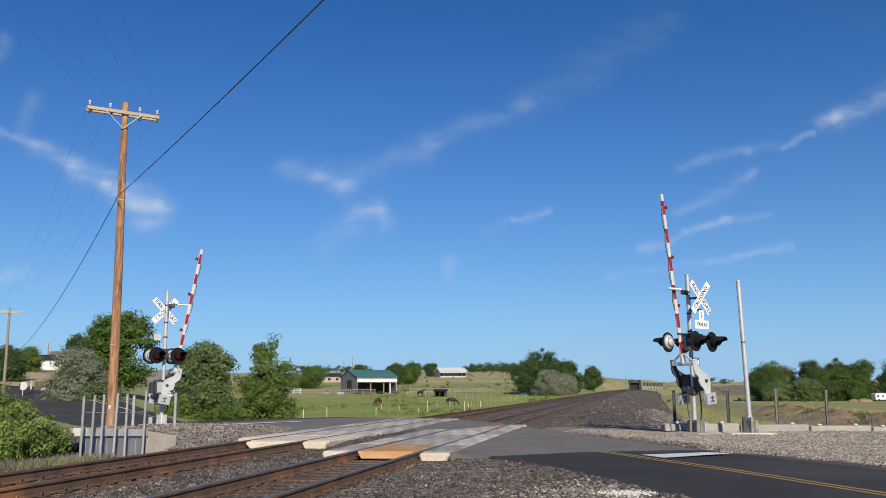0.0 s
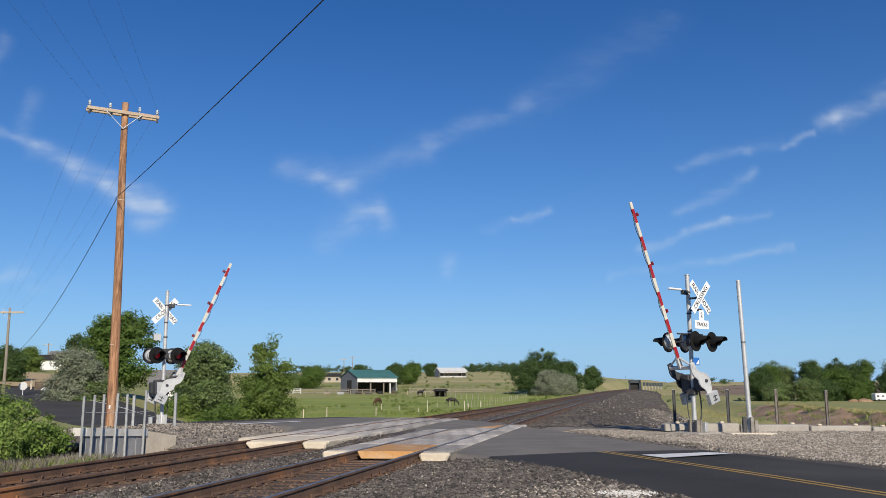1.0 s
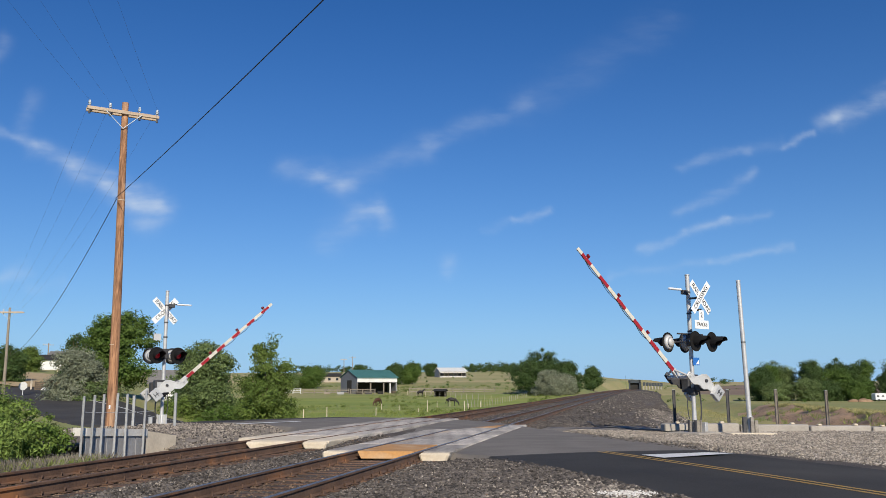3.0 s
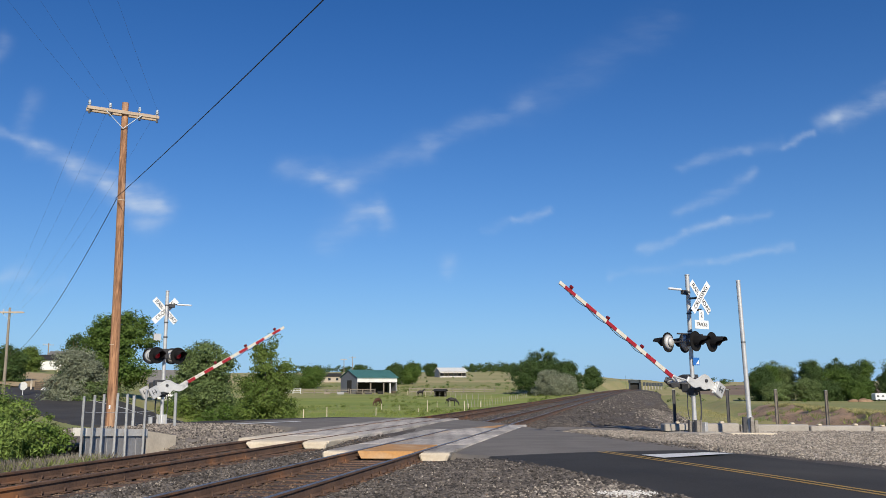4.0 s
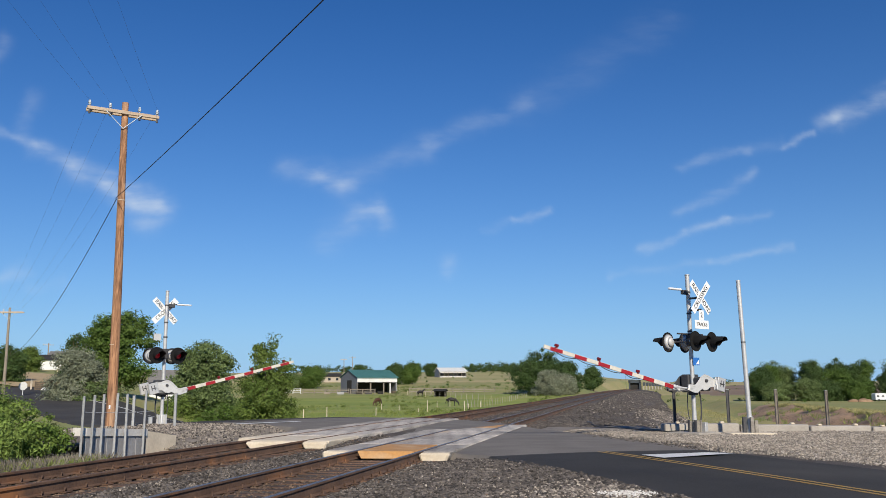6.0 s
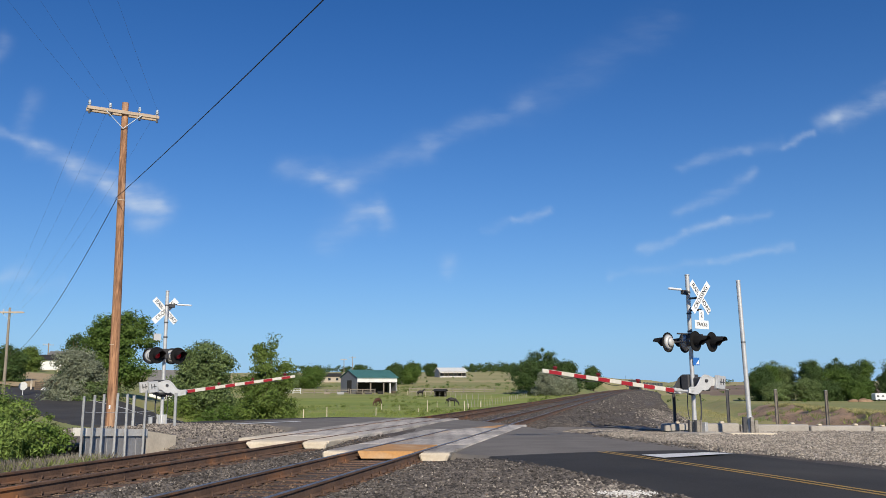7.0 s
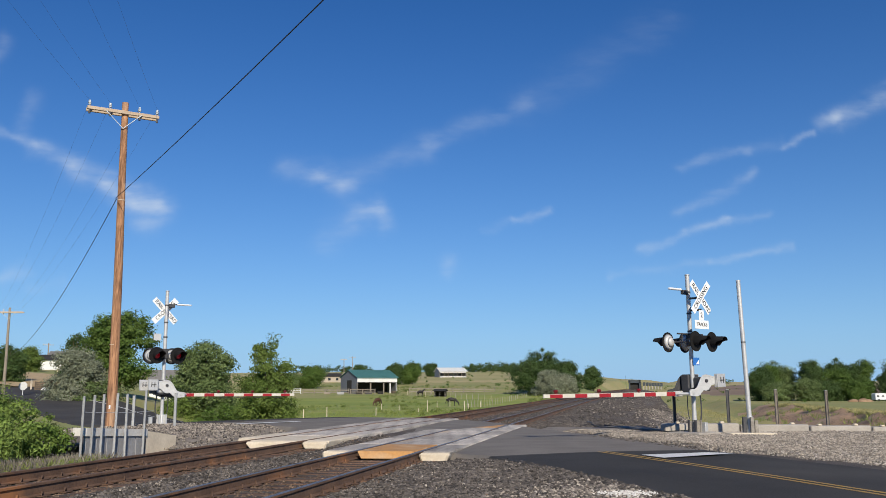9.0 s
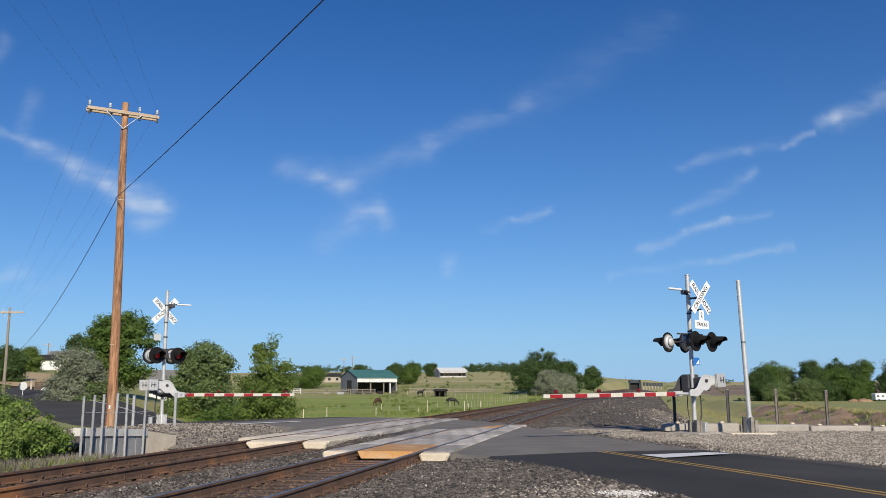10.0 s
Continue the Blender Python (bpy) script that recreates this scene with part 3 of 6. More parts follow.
def ribbon(name, line, lo, hi, z, material, label, thick=0.0, wob=0.0, group=None, parent=None):
    """A strip that follows the line between two offsets to its right, in metres or as shares of its half width."""
    bm = bmesh.new()
    prev = None
    for i, p in enumerate(line):
        d = np.array(line[min(i + 1, len(line) - 1)][:2]) - np.array(line[max(i - 1, 0)][:2])
        d /= np.hypot(*d)
        nrm = np.array((d[1], -d[0]))
        a = lo(p) if callable(lo) else lo
        b = hi(p) if callable(hi) else hi
        jit = wob * rnd_noise(p[0], p[1], 1.3), wob * rnd_noise(p[1], p[0], 1.1)
        cs = []
        ks = 6
        for k in range(ks + 1):
            q = p[:2] + nrm * (a + jit[0] + (b + jit[1] - a - jit[0]) * k / ks)
            lift = p[2] + (float(terrain(q[0], q[1])) + 0.10 - p[2]) * float(ss(41, 46, p[1]))
            cs.append(bm.verts.new((q[0], q[1], lift + z - (0.03 * (2 * k / ks - 1) ** 2 if thick else 0))))
        skirt = [bm.verts.new(cs[0].co - Vector((0.45 * nrm[0], 0.45 * nrm[1], thick))), bm.verts.new(cs[-1].co + Vector((0.45 * nrm[0], 0.45 * nrm[1], -thick)))] if thick else []
        row = ([skirt[0]] + cs + [skirt[1]]) if thick else cs
        if prev:
            for k in range(len(row) - 1):
                bm.faces.new((prev[k], prev[k + 1], row[k + 1], row[k]))
        if thick and i in (0, len(line) - 1):
            bm.faces.new(row)
        prev = row
    bmesh.ops.recalc_face_normals(bm, faces=bm.faces[:])
    if bm.faces and sum(f.normal.z for f in bm.faces) < 0:
        bmesh.ops.reverse_faces(bm, faces=bm.faces[:])
    ob = mesh_ob(name, bm, material)
    return tagged(ob, label, "road", kind="structure")


def cut(y0, y1):
    return [p for p in ROAD_LINE if y0 <= p[1] <= y1]


ribbon("road", cut(-30, 19.6), lambda p: -p[3], lambda p: p[3], 0.0, M["tar"], "fresh black asphalt road with yellow centre line", 0.3, 0.10)
ribbon("road_apron", cut(18.4, 41.0), lambda p: -p[3] + 0.15 - 1.9 * float(ss(18.8, 23, p[1])) * float(ss(34, 29, p[1])), lambda p: p[3] + 0.3 * float(ss(18.4, 20, p[1])), -0.008, M["oldtar"], "worn grey asphalt across the railway tracks", 0.35, 0.12)
ribbon("road_beyond", cut(40.0, 104), lambda p: -p[3], lambda p: p[3], 0.006, M["fartar"], "dark asphalt road curving away beyond the tracks", 0.5, 0.10)
for lo, hi in ((-0.135, -0.05), (0.05, 0.135)):
    ribbon("centre_line", cut(-20, 19.4), lo, hi, 0.005, M["yellow"], "double yellow centre line on asphalt", 0, 0.01)
ribbon("edge_line", cut(43.0, 102), lambda p: 0.45 * p[3], lambda p: 0.45 * p[3] + 0.14, 0.012, M["white"], "faded white line on the far road", 0, 0.02)


def slab_mark(name, pts, z, material, label):
    bm = bmesh.new()
    bm.faces.new([bm.verts.new((x, y, z)) for x, y in pts])
    if bm.faces[:][0].normal.z < 0:
        bmesh.ops.reverse_faces(bm, faces=bm.faces[:])
    bm.normal_update()
    if bm.faces[:][0].normal.z < 0:
        bmesh.ops.reverse_faces(bm, faces=bm.faces[:])
    return tagged(mesh_ob(name, bm, material), label, "road marking", kind="structure")


slab_mark("stop_line", [(4.02, 17.75), (4.28, 16.95), (6.05, 18.05), (5.55, 18.35)], 0.004, M["white"], "white stop line painted on asphalt")
slab_mark("stop_line", [(-8.9, 33.9), (-8.7, 33.35), (-6.0, 36.6), (-6.3, 37.0)], 0.05, M["white"], "white stop line on the far side")

# ---- railway ----
RAIL = [(-0.07, -0.18), (0.07, -0.18), (0.07, -0.168), (0.012, -0.150), (0.010, -0.045), (0.036, -0.035), (0.036, -0.006), (0.030, 0.0), (-0.030, 0.0), (-0.036, -0.006), (-0.036, -0.035), (-0.010, -0.045), (-0.012, -0.150), (-0.07, -0.168)]


def sweep(pts, profile, top=None):
    """Profile (across, up) drawn along points (n, s, z) of the railway's own plan."""
    bm = bmesh.new()
    rows = [[bm.verts.new((n + a, s, z + b)) for a, b in profile] for n, s, z in pts]
    k = len(profile)
    for r0, r1 in zip(rows, rows[1:]):
        for i in range(k):
            f = bm.faces.new((r0[i], r1[i], r1[(i + 1) % k], r0[(i + 1) % k]))
            if top and i in top:
                f.material_index = 1
    bm.faces.new(rows[0])
    bm.faces.new(rows[-1][::-1])
    bmesh.ops.recalc_face_normals(bm, faces=bm.faces[:])
    return bm


SPOTS = [-30, -10, 0, 10, 20, 30, 40, 50, 60] + list(range(70, 441, 10))


def tie_mesh():
    bm = bmesh.new()
    box(bm, -1.28, 1.28, -0.115, 0.115, -0.36, -0.183, 0.012)
    for f in bm.faces:
        f.smooth = False
    me = bpy.data.meshes.new("tie")
    bm.to_mesh(me)
    bm.free()
    me.materials.append(M["tie"])
    return me


def clip_mesh():
    bm = bmesh.new()
    for sx in (-1, 1):
        box(bm, sx * 0.055, sx * 0.16, -0.09, 0.09, -0.183, -0.170, 0.003) if sx > 0 else box(bm, -0.16, -0.055, -0.09, 0.09, -0.183, -0.170, 0.003)
        prev = None
        for i in range(7):
            a = i / 6 * math.pi
            p = Vector((sx * (0.085 + 0.02 * math.cos(a)), -0.05 + 0.1 * i / 6, -0.168 + 0.05 * math.sin(a)))
            if prev is not None:
                tube(bm, prev, p, 0.013, seg=5)
            prev = p
    me = bpy.data.meshes.new("rail_clip")
    bm.to_mesh(me)
    bm.free()
    me.materials.append(M["rust"])
    return me


TIE, CLIP = tie_mesh(), clip_mesh()


def track(n0, z0, gap, shiny, label):
    t = thing("railway_track", RAILWAY, label, "railway track")
    for side in (-0.7525, 0.7525):
        pts = [(n0 + side + float(bend(s)), s, z0 + float(rise(s))) for s in SPOTS]
        part("rail", sweep(pts, RAIL, (6, 7, 8) if shiny else ()), [M["rust"], M["railtop"]], t, "steel rail with worn top" if shiny else "rusty steel rail")
    s = -24.8
    while s < 66:
        if not gap[0] - 0.1 < s < gap[1] + 0.1:
            o = new("tie", TIE)
            o.parent = t
            o.matrix_local = pose(n0 + random.uniform(-0.05, 0.05) + float(bend(s)), s, z0 + random.uniform(-0.012, 0.004), 0, 0, random.uniform(-0.7, 0.7))
            if 4 < s < 18:
                for side in (-0.7525, 0.7525):
                    c = new("rail_clip", CLIP)
                    c.parent = t
                    c.matrix_local = pose(n0 + side, s, z0)
        s += 0.50
    return t


TA, TB, ZB = -5.25, -8.80, 0.085
track(TA, 0.0, (18.5, 33.4), True, "railway track with polished rails on timber ties")
track(TB, ZB, (20.6, 37.9), False, "railway track with rusty rails on timber ties")

def rail_world(n, s):
    return n * CT + s * ST, -n * ST + s * CT


# ballast bed under both tracks
BED = [(-11.9, -0.40), (-11.2, -0.14), (-10.5, -0.11), (-7.4, -0.115), (-6.9, -0.15), (-6.4, -0.198), (-3.9, -0.198), (-3.3, -0.16), (-2.4, -0.09), (-1.0, -0.06), (4.0, -0.06)]


def bed_z(n, s):
    far = float(ss(34, 44, s))
    z = np.interp(n, [p[0] for p in BED], [p[1] for p in BED])
    z = float(z) + 0.14 * float(ss(20, 22, s) * ss(35, 32, s) * ss(-7.7, -7.3, n) * ss(-6.2, -6.6, n))
    return float(z) * (1 - far) + far * float(np.interp(n, [-12.5, -11, -10.5, -7.0, -3.6, -2.6, 0.5, 4.0, 6.5], [-0.5, -0.15, -0.11, -0.13, -0.2, -0.22, -0.50, -1.0, -1.9])) + float(rise(s))


def make_bed():
    bm = bmesh.new()
    cols = list(np.arange(-12.4, 6.8, 0.4))
    rows = list(np.arange(-30, 2, 4.0)) + list(np.arange(2, 60, 0.8)) + list(np.arange(60, 430, 10))
    g = []
    for s in rows:
        g.append([bm.verts.new((n + float(bend(s)), s, bed_z(n, s) + ((0.02 + 0.10 * float(ss(36, 44, s)) * float(ss(-2.5, 1.0, n))) * rnd_noise(n * 1.3, s * 1.3, 1.0)))) for n in cols])
    for i in range(len(rows) - 1):
        for j in range(len(cols) - 1):
            if rows[i] < 37 and cols[j] > -3.4 and (off_road(*rail_world(cols[j], rows[i])) < -0.7 or rows[i] > 19):
                continue
            bm.faces.new((g[i][j], g[i][j + 1], g[i + 1][j + 1], g[i + 1][j]))
    bmesh.ops.delete(bm, geom=[v for v in bm.verts if not v.link_faces], context="VERTS")
    bm.transform(RAILWAY)
    tagged(mesh_ob("ballast", bm, M["ballast"], True), "dark grey crushed stone ballast under the tracks", "ballast", kind="structure")


make_bed()

# crossing panels
def panel_mesh(w, l, material, taper=0):
    """A concrete slab; taper: the near end slopes down."""
    bm = bmesh.new()
    vs = box(bm, -w / 2, w / 2, 0.008, l - 0.025, -0.17, 0.0, 0.018)
    if taper:
        for v in bm.verts:
            if v.co.y < 0.05 and v.co.z > -0.1:
                v.co.y += 0.02
            elif v.co.y < 0.05:
                v.co.y -= 0.03
                v.co.x *= 0.86
    me = bpy.data.meshes.new("crossing_panel")
    bm.to_mesh(me)
    bm.free()
    me.materials.append(material)
    return me


def crossing(n0, z0, s0, s1, label, first, orange):
    t = thing("level_crossing", RAILWAY, label, "level crossing")
    lanes = ((-1.14, 0.62, 0), (0.0, 1.30, 1), (1.14, 0.62, 2))
    count = round((s1 - s0) / 2.44)
    for dn, w, lane in lanes:
        plain = panel_mesh(w, 2.44, M["panel"])
        for i in range(count):
            me = plain
            if i == 0:
                me = panel_mesh(w, 2.44, M["orange"] if orange and lane == 1 else M["cream"] if not orange else M["panel"], 1)
            if i == count - 1 and orange and lane == 1:
                me = panel_mesh(w, 2.44, M["orange"])
            o = new("crossing_panel", me)
            o.parent = t
            o.matrix_local = pose(n0 + dn, s0 + first[lane] + i * 2.44, z0 + random.uniform(-0.004, 0.003))
        if orange and lane != 1 or not orange:
            bm = bmesh.new()
            box(bm, -w / 2 - 0.02, w / 2 + 0.02, -0.22, -0.004, -0.21, -0.004, 0.045)
            for v in bm.verts:
                k = max(0.0, -v.co.z - 0.05)
                v.co.x *= 1 - 1.1 * k
                v.co += Vector((0.03 * rnd_noise(v.co.x * 5 + n0, v.co.z * 9 + dn, 1), 0.03 * rnd_noise(v.co.z * 8 + dn, v.co.x * 6, 1), 0.012 * rnd_noise(v.co.x * 7, dn + n0, 1) - 0.01))
            part("panel_end", bm, M["cream"], t, "pale concrete end block", pose(n0 + dn, s0 + first[lane], z0))


crossing(TA, 0.0, 18.45, 33.1, "concrete crossing panels with a rust-stained centre slab", (0.2, 0.0, 0.05), True)
crossing(TB, ZB, 20.6, 37.7, "weathered concrete crossing panels on the far track", (1.2, 0.0, 0.1), False)

# ---- loose stone ----
def stones(name, spots, material, label, lo, hi):
    rng = np.random.default_rng(7)
    base = np.array([(1, 0, 0), (-1, 0, 0), (0, 1, 0), (0, -1, 0), (0, 0, 1), (0, 0, -1)], float)
    tri = np.array([(0, 2, 4), (2, 1, 4), (1, 3, 4), (3, 0, 4), (2, 0, 5), (1, 2, 5), (3, 1, 5), (0, 3, 5)])
    m = len(spots)
    q = rng.normal(size=(m, 4))
    q /= np.linalg.norm(q, axis=1)[:, None]
    w, i, j, k = q.T
    rot = np.stack([1 - 2 * (j * j + k * k), 2 * (i * j - k * w), 2 * (i * k + j * w), 2 * (i * j + k * w), 1 - 2 * (i * i + k * k), 2 * (j * k - i * w),
                    2 * (i * k - j * w), 2 * (j * k + i * w), 1 - 2 * (i * i + j * j)], axis=1).reshape(m, 3, 3)
    size = lo + (hi - lo) * rng.random(m) ** 1.6
    p = base[None] * size[:, None, None] * rng.uniform(0.65, 1.25, (m, 6, 1))
    p = np.einsum("mab,mvb->mva", rot, p) * np.array((1, 1, 0.75)) + np.array(spots)[:, None, :]
    fs = (tri[None] + 6 * np.arange(m)[:, None, None]).reshape(-1, 3)
    me = bpy.data.meshes.new(name)
    me.from_pydata(p.reshape(-1, 3).tolist(), [], fs.tolist())
    me.materials.append(material)
    return tagged(new(name, me), label, "gravel", kind="stuff")


def scatter_ballast():
    rng = random.Random(3)
    spots, brown = [], []
    while len(spots) < 26000:
        n, s = rng.uniform(-11.8, 1.6), 6 + 34 * rng.random() ** 1.5
        x, y = rail_world(n, s)
        if (18.2 < s < 33.5 and -6.75 < n < -3.7) or (20.4 < s < 38.2 and -10.4 < n < -7.3) or abs(x) > 0.62 * y:
            continue
        if off_road(x, y) < -0.05 - 0.12 * rng.random():
            continue
        d = min(abs(n - TA - 0.7525), abs(n - TA + 0.7525), abs(n - TB - 0.7525), abs(n - TB + 0.7525))
        inside = abs(n - TA) < 1.3 or abs(n - TB) < 1.3
        if d < 0.1 or (inside and rng.random() < 0.45):
            continue
        (brown if inside or rng.random() < 0.08 else spots).append((x, y, bed_z(n, s) + 0.004))
    while len(spots) < 62000:
        n, s = rng.uniform(-7.6, 1.4), 9.3 + 9.5 * rng.random() ** 1.2
        x, y = rail_world(n, s)
        if (s > 18.2 and n < -3.7) or abs(n - TA) < 0.95 or n < TB + 1.3 or off_road(x, y) < -0.05 - 0.12 * rng.random():
            continue
        spots.append((x, y, bed_z(n, s) + rng.uniform(0.0, 0.022)))
    stones("ballast_stones", [p for i, p in enumerate(spots) if i % 14], M["stone"], "loose dark grey ballast stones", 0.016, 0.046)
    stones("ballast_stones", spots[::14], M["pebble"], "pale stones scattered among dark ballast", 0.012, 0.036)
    stones("rusty_stones", brown, M["brownstone"], "rust-brown stones between the rails", 0.016, 0.042)
    spots = []
    while len(spots) < 13000:
        n, s = rng.uniform(-3.6, 5.4), 33 + 85 * rng.random() ** 1.6
        x, y = rail_world(n + float(bend(s)), s)
        if off_road(x, y) > 0.6:
            spots.append((x, y, bed_z(n, s) + 0.01))
    stones("embankment_stones", spots[::2], M["stone"], "loose stones on the railway embankment slope", 0.025, 0.075)
    stones("embankment_stones", spots[1::2], M["stone"], "grey-brown loose stones on the railway embankment slope", 0.025, 0.075)
    spots = []
    while len(spots) < 8000:
        n, s = rng.uniform(-11.4, -3.4), 34 + 60 * rng.random() ** 1.5
        x, y = rail_world(n + float(bend(s)), s)
        if min(abs(abs(n - TA) - 0.7525), abs(abs(n - TB) - 0.7525)) > 0.12 and off_road(x, y) > 0.1 and not (-10.4 < n < -7.3 and s < 38.2):
            spots.append((x, y, bed_z(n, s) + 0.005))
    stones("ballast_stones", spots, M["stone"], "loose ballast stones along the receding tracks", 0.025, 0.065)
    spots, pale = [], []
    while len(spots) < 9000:
        n, s = rng.uniform(-3.4, 5.6), 60 + 260 * rng.random() ** 1.3
        x, y = rail_world(n + float(bend(s)), s)
        (pale if rng.random() < 0.10 else spots).append((x, y, bed_z(n, s) + 0.02))
    stones("embankment_stones", spots, M["stone"], "dark stones on the far embankment", 0.04, 0.11)
    stones("embankment_stones", pale, M["pebble"], "scattered pale stones on the far embankment", 0.05, 0.12)
    spots = []
    while len(spots) < 3600:
        n, s = rng.gauss(2.9, 0.85), 32 + 60 * rng.random() ** 1.6
        x, y = rail_world(n + float(bend(s)), s)
        if off_road(x, y) > 0.6 and y > 29:
            spots.append((x, y, max(bed_z(min(n, 4), s), float(terrain(x, y))) + 0.01))
    stones("embankment_stones", spots, M["pebble"], "pale loose stones at the foot of the embankment", 0.03, 0.10)


scatter_ballast()


def pad(name, x0, x1, y0, y1, zf, keep, material, label, step=0.5):
    bm = bmesh.new()
    xs, ys = np.arange(x0, x1, step), np.arange(y0, y1, step)
    g = {}
    for i, x in enumerate(xs):
        for j, y in enumerate(ys):
            if keep(x, y):
                g[i, j] = bm.verts.new((x, y, zf(x, y) + 0.05 * rnd_noise(x, y, 0.7)))
    for (i, j), v in g.items():
        if all(k in g for k in ((i + 1, j), (i + 1, j + 1), (i, j + 1))):
            bm.faces.new((v, g[i + 1, j], g[i + 1, j + 1], g[i, j + 1]))
    return tagged(mesh_ob(name, bm, material, True), label, "gravel", kind="structure")


def right_z(x, y):
    return -0.045 + 0.03 * float(ss(18, 24, y)) - 0.14 * float(ss(0.75, 0.05, off_road(x, y)))


def right_keep(x, y):
    s, n = x * ST + y * CT, x * CT - y * ST
    return off_road(x, y) > -0.6 and y < 28.6 + 0.1 * (x - 8) + 7.0 * float(ss(8.5, 6.0, x)) and n > -3.4 and x > np.interp(y, ROAD_NP[:, 1], ROAD_NP[:, 0])


def left_z(x, y):
    n = x * CT - y * ST
    s = x * ST + y * CT
    return -0.30 + (0.05 + 0.32 * float(ss(-11.0, -13.0, n)) + 0.06 * float(ss(25, 30, y))) * max(float(ss(21.2, 23.8, s)), float(ss(-12.8, -13.2, n))) + 0.25 * float(ss(-12.9, -13.3, n) * ss(23, 21, s)) - 0.14 * float(ss(0.75, 0.05, off_road(x, y)))


def left_keep(x, y):
    s, n = x * ST + y * CT, x * CT - y * ST
    return -17.5 < n < -10.9 and 17.5 < s < 37 and off_road(x, y) > -0.1 and (s > 21.6 or n < -13.0)


def gravel_areas():
    pad("gravel_shoulder", 0.2, 30, 3, 32, right_z, right_keep, M["gravel"], "light crushed gravel beside the road")
    pad("gravel_shoulder", -16, -3, 19, 40, left_z, left_keep, M["gravel"], "light crushed gravel beside the far road")
    rng = random.Random(5)
    spots = []
    while len(spots) < 42000:
        x, y = rng.uniform(3, 17), rng.uniform(10, 29)
        if right_keep(x, y) and off_road(x, y) > 0.05 and x < 0.6 * y + 1 and rng.random() < 1.25 - y / 60:
            spots.append((x, y, right_z(x, y) + 0.05 * rnd_noise(x, y, 0.7) + 0.012))
    stones("gravel_stones", spots, M["pebble"], "loose light gravel stones", 0.013, 0.040)
    spots = []
    dull = []
    while len(spots) < 7000:
        x, y = rng.uniform(-14, -3.5), rng.uniform(19, 37)
        if left_keep(x, y) and off_road(x, y) > 0.1:
            (spots if rng.random() < 0.72 else dull).append((x, y, left_z(x, y) + 0.05 * rnd_noise(x, y, 0.7) + 0.012))
    stones("gravel_stones", spots, M["pebble"], "loose light gravel stones beside the far road", 0.016, 0.045)
    stones("ballast_stones", dull, M["stone"], "loose grey stones beside the far road", 0.018, 0.055)
    # pale spill of fine stone by the road's near edge
    spots = []
    while len(spots) < 420:
        x, y = rng.gauss(2.40, 0.15), rng.gauss(11.55, 0.12)
        if off_road(x, y) > -0.1:
            spots.append((x, y, bed_z(x * CT - y * ST, x * ST + y * CT) + 0.03))
    stones("gravel_stones", spots, M["chalk"], "white stone spilled beside the road edge", 0.012, 0.03)
    spots = []
    while len(spots) < 900:
        x, y = rng.gauss(2.1, 0.6), rng.gauss(11.6, 0.7)
        if off_road(x, y) > 0.04 and y > 10:
            n, s = x * CT - y * ST, x * ST + y * CT
            spots.append((x, y, bed_z(n, s) + 0.02))
    stones("gravel_stones", spots, M["pebble"], "pale gravel spilled along the road edge", 0.018, 0.042)


gravel_areas()

# ---- crossing signals: own frame has +x along the gate arm, z up from the base ----


def ring_of(bm, c, axis, r, seg=20):
    q = Vector(axis).to_track_quat("Z", "Y").to_matrix()
    return [bm.verts.new(Vector(c) + q @ Vector((r * math.cos(a), r * math.sin(a), 0))) for a in [2 * math.pi * k / seg for k in range(seg)]]


def head(t, x, y, z, yaw, lens_mat):
    """One flasher: background disc, housing, lens and hood, facing +y of its own turned frame."""
    m = pose(x, y, z, 0, 0, yaw)
    bm = bmesh.new()
    tube(bm, (0, -0.012, 0), (0, 0.012, 0), 0.305, seg=32)
    disc = part("flasher_disc", bm, M["black"], t, "round black signal background", m)
    bm = bmesh.new()
    tube(bm, (0, -0.10, 0), (0, -0.013, 0), 0.17, 0.25, 24)
    tube(bm, (0, -0.16, 0), (0, -0.10, 0), 0.09, 0.17, 24)
    part("housing", bm, M["alum"], disc, "silver lamp housing", smooth=True)
    bm = bmesh.new()
    bmesh.ops.create_uvsphere(bm, u_segments=20, v_segments=8, radius=0.115, matrix=Matrix.Translation((0, 0.014, 0)) @ Matrix.Diagonal((1, 0.22, 1, 1)))
    part("lens", bm, lens_mat, disc, "red signal lens", smooth=True)
    bm = bmesh.new()
    seg = 18
    inner, outer = [], []
    for k in range(seg + 1):
        a = radians(-35) + radians(250) * k / seg
        reach = 0.44 if 20 < math.degrees(a) < 160 else 0.44 - 0.28 * min(1, abs(math.degrees(a) - 90) / 125)
        for ring, r in ((inner, 0.165), (outer, 0.173)):
            ring.append((bm.verts.new((r * math.cos(a), 0.010, r * math.sin(a))), bm.verts.new((r * 0.97 * math.cos(a), reach, r * 0.97 * math.sin(a) - 0.02))))
    for k in range(seg):
        bm.faces.new((inner[k][0], inner[k][1], inner[k + 1][1], inner[k + 1][0]))
        bm.faces.new((outer[k][0], outer[k + 1][0], outer[k + 1][1], outer[k][1]))
        bm.faces.new((inner[k][1], outer[k][1], outer[k + 1][1], inner[k + 1][1]))
    part("hood", bm, M["black"], disc, "black lamp hood")


